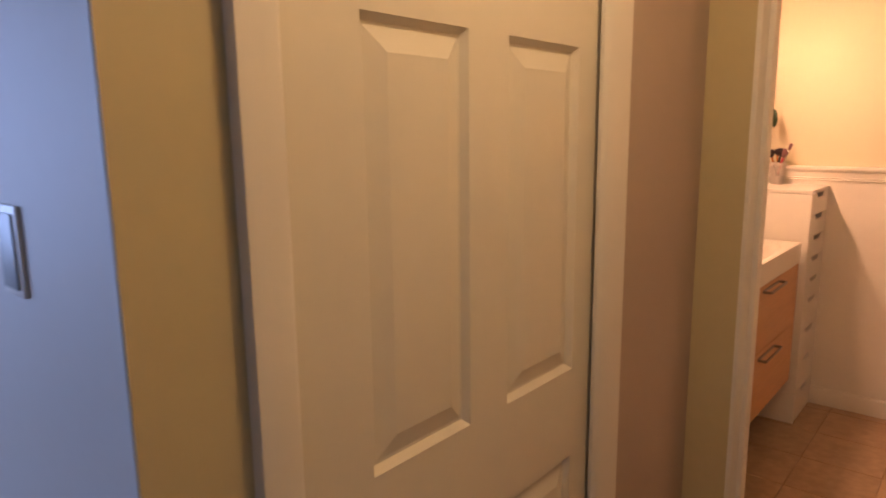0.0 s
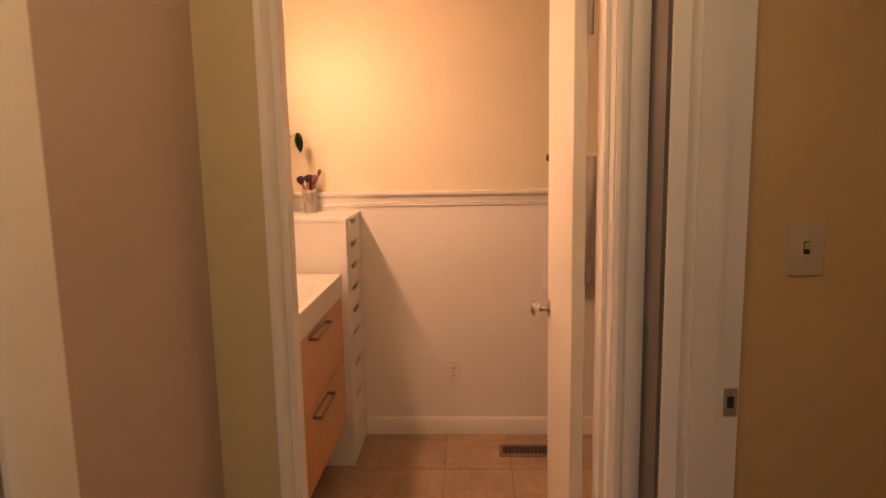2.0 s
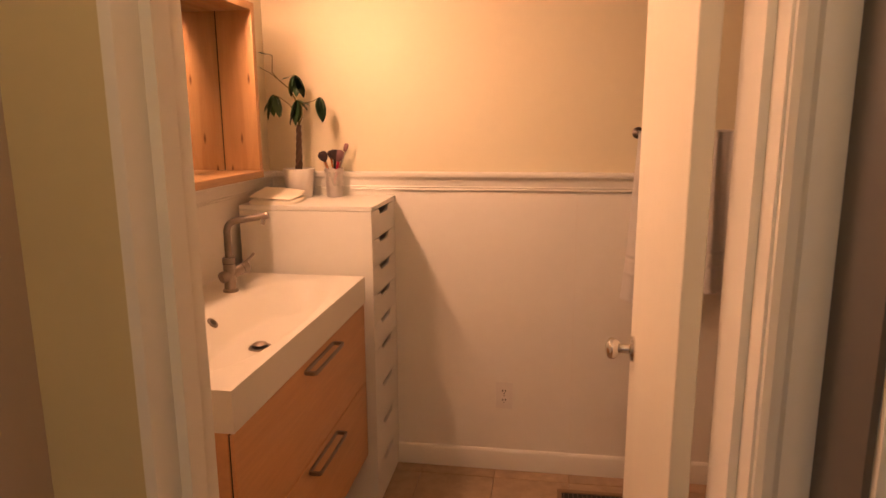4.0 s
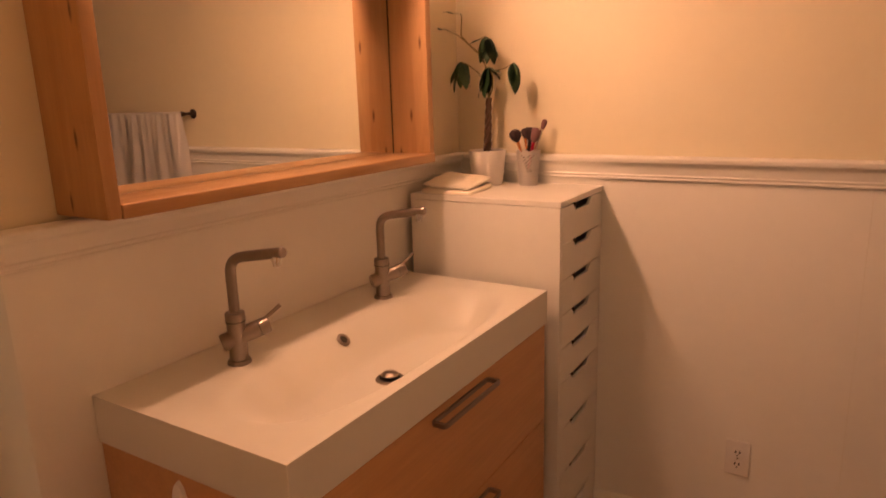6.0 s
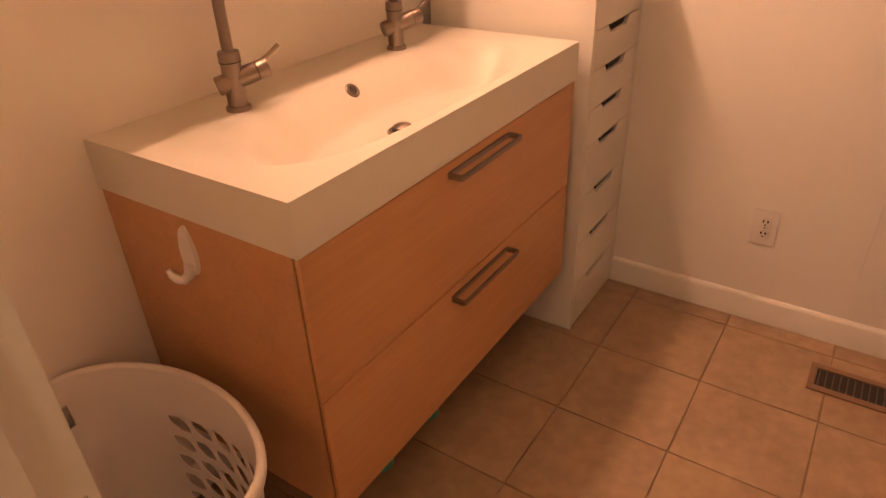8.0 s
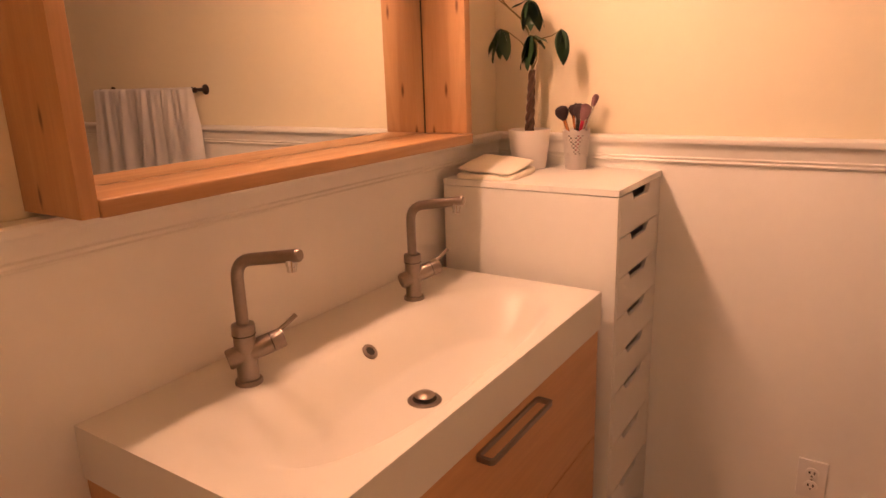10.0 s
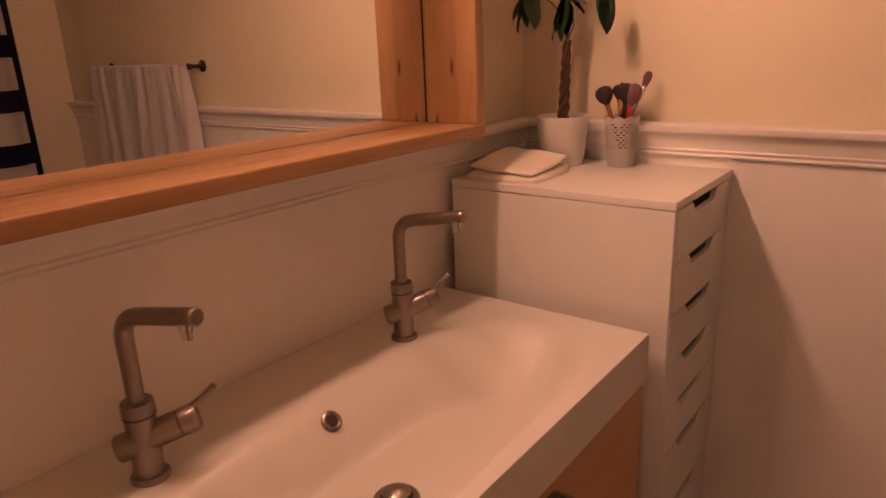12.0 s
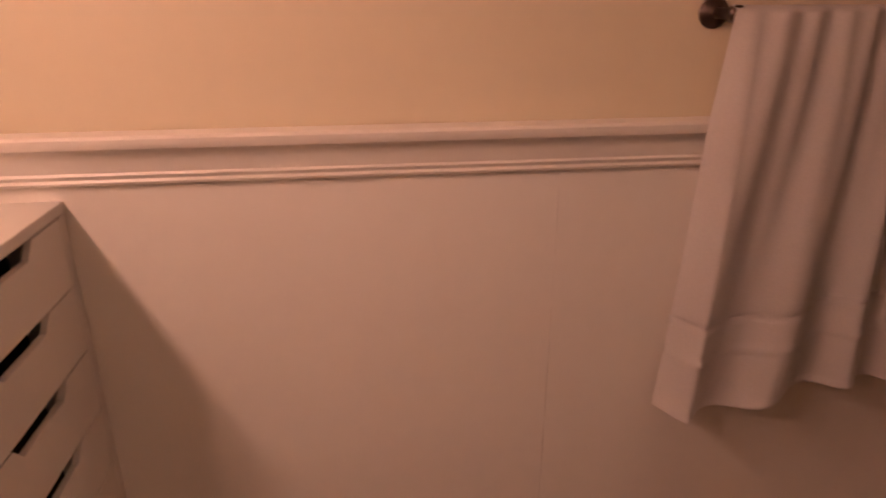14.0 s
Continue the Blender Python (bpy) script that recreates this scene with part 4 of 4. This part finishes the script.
def bath_towel():
    e = thing("bath_towel", "white bath towel with woven bands hung on the bar", "towel", (1.8, BAR_Y, BAR_Z))

    def sheet(front):
        bm = bmesh.new()
        nu, nv = 220, 110
        x0, x1, z_low = (1.434, 2.165, 0.785) if front else (1.462, 2.165, 0.80)
        drop = BAR_Z + 0.012 - z_low
        cols = []
        for i in range(nu + 1):
            u = i / nu
            col = []
            for j in range(nv + 1):
                v = j / nv
                # gathered on the bar, opening into broad round folds below
                x = x0 + (x1 - x0) * (0.5 + (u - 0.5) * (1 + 0.06 * v * v)) - 0.016 * v * (1 - u) ** 2
                wander = 0.55 * noise.noise(Vector((3.1 * u, 0.5 * v, 4.0)))
                broad = 0.5 - 0.5 * math.cos(2 * math.pi * (6.3 * u + wander + 0.10))
                small = 0.5 - 0.5 * math.cos(2 * math.pi * (17.0 * u + 1.6 * wander))
                fold = (0.030 * v ** 0.7 + 0.006) * broad ** 1.3 + 0.007 * small * max(0.0, 1 - 1.3 * v) + 0.006 * noise.noise(Vector((11 * u, 3.0 * v, 9.0)))
                band = 0.006 * math.exp(-((v - 0.745) / 0.007) ** 2) - 0.005 * math.exp(-((v - 0.835) / 0.008) ** 2) - 0.003 * math.exp(-((v - 0.992) / 0.006) ** 2)
                curl = max(0.0, 1 - u / 0.045)
                if front:
                    y = BAR_Y - 0.014 - 0.006 * v - max(-0.004, fold) * (1 - curl) + band + 0.022 * curl * curl * min(1.0, 4 * v)
                else:
                    y = BAR_Y + 0.014 + 0.006 * v + 0.008 * math.sin(21 * u) * v
                z = BAR_Z + 0.012 - d_of(v, drop, u, front)
                if j == 0:
                    y = BAR_Y
                col.append(bm.verts.new((x, y, z)))
            cols.append(col)
        for a, b in zip(cols, cols[1:]):
            for j in range(nv):
                bm.faces.new((a[j], b[j], b[j + 1], a[j + 1]))
        bmesh.ops.solidify(bm, geom=bm.faces[:], thickness=0.005)
        return bm

    def d_of(v, drop, u, front):
        return v * drop + (0.022 * v * math.cos(8.2 * u - 0.4) - 0.016 * v if front else 0.0)

    part("front_fall", sheet(True), TERRY, e, smooth=80)
    part("back_fall", sheet(False), TERRY, e, smooth=80)
    return e


bath_towel()


# ---- laundry basket beside the vanity ----
def basket():
    bx, by, z1 = 0.250, -1.628, 0.514
    e = thing("laundry_basket", "white oval plastic laundry basket with leaf-shaped slots", "laundry basket", (bx, by, 0.001))
    rx, ry = 0.252, 0.158
    cols, rows = 27, 10
    bm = bmesh.new()
    grid = {}

    def at(a, v):
        k = 0.80 + 0.20 * v
        return Vector((bx + rx * k * math.cos(a), by + ry * k * math.sin(a), 0.004 + (z1 - 0.004) * v))

    def vert(c, r):
        # half and whole steps share their vertices
        key = (c % (2 * cols), r)
        if key not in grid:
            grid[key] = bm.verts.new(at(math.pi * key[0] / cols, r / (2 * rows)))
        return grid[key]

    for c in range(cols):
        deg = 360 * (c + 0.5) / cols
        for k in range(rows):
            c2, r2 = 2 * c, 2 * k
            ring = [vert(c2, r2), vert(c2 + 1, r2), vert(c2 + 2, r2), vert(c2 + 2, r2 + 1), vert(c2 + 2, r2 + 2), vert(c2 + 1, r2 + 2), vert(c2, r2 + 2), vert(c2, r2 + 1)]
            slotted = 1 <= k <= 7 and (14 < deg < 118 or 194 < deg < 298)
            if k == 8 and min(deg, 360 - deg, abs(deg - 180)) < 8:
                continue
            if not slotted:
                bm.faces.new(ring)
                continue
            hole = []
            for x, y in ((-0.46, -0.38), (0.02, -0.36), (0.30, -0.14), (0.44, 0.14), (0.46, 0.38), (-0.02, 0.36), (-0.30, 0.14), (-0.44, -0.14)):
                hole.append(bm.verts.new(at(2 * math.pi * (c + 0.5 + 0.95 * x) / cols, (k + 0.5 + 0.95 * y) / rows)))
            # nearest start keeps the strips untwisted
            start = min(range(8), key=lambda q: (hole[q].co - ring[0].co).length)
            fwd = [hole[(start + q) % 8] for q in range(8)]
            back = [hole[(start - q) % 8] for q in range(8)]
            inner = fwd if (fwd[2].co - ring[2].co).length < (back[2].co - ring[2].co).length else back
            for q in range(8):
                bm.faces.new((ring[q], ring[(q + 1) % 8], inner[(q + 1) % 8], inner[q]))
    bm.faces.new([vert(c, 0) for c in range(2 * cols)][::-1])
    bmesh.ops.recalc_face_normals(bm, faces=bm.faces[:])
    bmesh.ops.solidify(bm, geom=bm.faces[:], thickness=0.0025)
    part("basket_wall", bm, PLASTIC, e, smooth=60)
    n = 72
    ring = [(bx + (rx + 0.006) * math.cos(2 * math.pi * i / n), by + (ry + 0.006) * math.sin(2 * math.pi * i / n), z1) for i in range(n)]
    bm = bmesh.new()
    prof = ((-0.008, 0.000), (-0.007, 0.004), (0.000, 0.006), (0.006, 0.004), (0.008, -0.004), (0.007, -0.014), (0.005, -0.014), (0.005, -0.003), (-0.004, -0.003))
    loops = []
    for i in range(n):
        a = 2 * math.pi * i / n
        loops.append([bm.verts.new((ring[i][0] + d * math.cos(a), ring[i][1] + d * math.sin(a), z1 + h)) for d, h in prof])
    for i in range(n):
        a, b = loops[i], loops[(i + 1) % n]
        for k in range(len(prof)):
            j = (k + 1) % len(prof)
            bm.faces.new((a[k], b[k], b[j], a[j]))
    part("rim", bm, PLASTIC, e, smooth=60)
    for s in (-1, 1):
        a0 = 0.0 if s > 0 else math.pi
        pts = [(bx + (rx + 0.005) * math.cos(a0 + t), by + (ry + 0.005) * math.sin(a0 + t), z1 - 0.055 + 0.045 * abs(t / 0.42) ** 3) for t in [(-0.42 + 0.84 * i / 12) for i in range(13)]]
        part("handle", tube(pts, 0.006, 10), PLASTIC, e, smooth=70)
    return e


basket()


# ---- things under the vanity ----
def bottle(x, y, label):
    e = thing("bottle", label, "bottle", (x, y, 0.001))
    part("bottle_body", lathe([(0.030, 0), (0.034, 0.004), (0.035, 0.090), (0.030, 0.115), (0.014, 0.130), (0.014, 0.136)], 24, (x, y, 0.001)), TEAL, e)
    part("bottle_cap", lathe([(0.016, 0.136), (0.016, 0.158), (0.012, 0.161), (0, 0.161)], 20, (x, y, 0.001)), BLACK, e, "dark screw cap")
    return e


bottle(0.318, -1.112, "teal plastic bottle on the floor under the vanity")
bottle(0.318, -0.905, "teal plastic bottle with a dark cap under the vanity")


# ---- floor register ----
def register():
    x0, x1, y0, y1 = 1.178, 1.483, -0.268, -0.142
    e = thing("floor_register", "brown metal floor register with curved slots", "floor vent", (1.32, -0.214, 0.001))
    part("well", box(x0 + 0.016, x1 - 0.016, y0 + 0.020, y1 - 0.020, 0.0012, 0.0022), SLOT, e)
    for a, b, c, d in ((x0, x1, y0, y0 + 0.022), (x0, x1, y1 - 0.022, y1), (x0, x0 + 0.018, y0 + 0.022, y1 - 0.022), (x1 - 0.018, x1, y0 + 0.022, y1 - 0.022)):
        part("frame_bar", box(a, b, c, d, 0.001, 0.007, 0.002), VENT_RIM, e)
    for i in range(15):
        x = x0 + 0.026 + i * (x1 - x0 - 0.052) / 14
        part("slat", box(x - 0.0015, x + 0.0015, y0 + 0.022, y1 - 0.022, 0.002, 0.0052), VENT, e)
    return e


register()


# ---- tub and striped shower curtain, seen in the mirror ----
def shower_curtain():
    e = thing("shower_curtain", "white shower curtain with broad navy stripes", "shower curtain", (2.3, -0.85, 2.0))
    y0, y1 = -1.50, -0.30
    zs = [0.16, 0.35, 0.44, 0.573, 0.663, 0.796, 0.886, 1.020, 1.110, 1.243, 1.333, 1.466, 1.556, 1.69, 1.78, 1.91, 1.98]

    def strip(z0, z1, ya, yb, out=0.0):
        bm = bmesh.new()
        n = 90
        lo, hi = [], []
        for i in range(n + 1):
            y = ya + (yb - ya) * i / n
            x = 2.3 + 0.018 * math.sin(34 * y) + 0.006 * math.sin(71 * y) - out
            lo.append(bm.verts.new((x, y, z0)))
            hi.append(bm.verts.new((x, y, z1)))
        for i in range(n):
            bm.faces.new((lo[i], lo[i + 1], hi[i + 1], hi[i]))
        bmesh.ops.solidify(bm, geom=bm.faces[:], thickness=0.0015)
        return bm

    for k, (a, b) in enumerate(zip(zs, zs[1:])):
        part("stripe" if k % 2 else "cloth_band", strip(a, b, y0, y1 - 0.02), NAVY if k % 2 else CURTAIN, e, smooth=70)
    part("hem", strip(zs[0], zs[-1], y1 - 0.02, y1), NAVY, e, smooth=70)
    return e


shower_curtain()
rod = thing("shower_rod", "straight metal shower curtain rod", "curtain rod", (2.3, -0.8, 2.0))
part("rod", tube([(2.3, -1.52, 2.0), (2.3, 0.0, 2.0)], 0.0125, 14), NICKEL, rod)
tub = thing("bathtub", "white bathtub behind the shower curtain", "bathtub", (2.42, -0.76, 0))
part("tub_apron", box(2.33, 2.36, -1.515, -0.02, 0.001, 0.50, 0.01), CERAMIC, tub)
part("tub_rim", box(2.33, 2.555, -1.515, -0.02, 0.50, 0.53, 0.01), CERAMIC, tub)

# ---- hall ceiling lamp ----
hl = thing("ceiling_lamp", "flush white glass ceiling lamp", "ceiling lamp", (1.12, -3.00, H))
part("pan", lathe([(0.13, 0), (0.13, 0.02), (0.12, 0.025)], 28, (1.12, -3.00, H - 0.0005), (0, 0, -1)), TRIM, hl)
dome = part("dome", lathe([(0.12, 0.024), (0.115, 0.06), (0.09, 0.09), (0.05, 0.105), (0, 0.11)], 28, (1.12, -3.00, H - 0.0005), (0, 0, -1)), BULB_GLASS, hl)
dome.visible_shadow = False

# ---- bathroom floor tiles ----
floor = structure("floor", box(XW - 0.12, XE + 0.12, -1.86, 0.0, -0.06, -0.0035), GROUT, "beige ceramic tile floor with dark grout", "floor")
TS, GAP = 0.306, 0.0032
cache = {}
for i in range(-4, 7):
    for j in range(-6, 3):
        x0, y0 = 0.921 + i * TS, -0.389 + j * TS
        a, b = max(x0 + GAP / 2, XW), min(x0 + TS - GAP / 2, XE)
        c, d = max(y0 + GAP / 2, -1.86), min(y0 + TS - GAP / 2, -0.001)
        if b - a < 0.01 or d - c < 0.01:
            continue
        w, h2 = round(b - a, 4), round(d - c, 4)
        if (w, h2) not in cache:
            cache[w, h2] = mesh_of("tile", box(0, w, 0, h2, -0.004, 0.0005, 0.0015, 1), TILE, 40)
        t = new("tile", cache[w, h2])
        t.parent = floor
        t.matrix_basis = Matrix.Translation((a, c, random.uniform(-0.0004, 0.0002)))
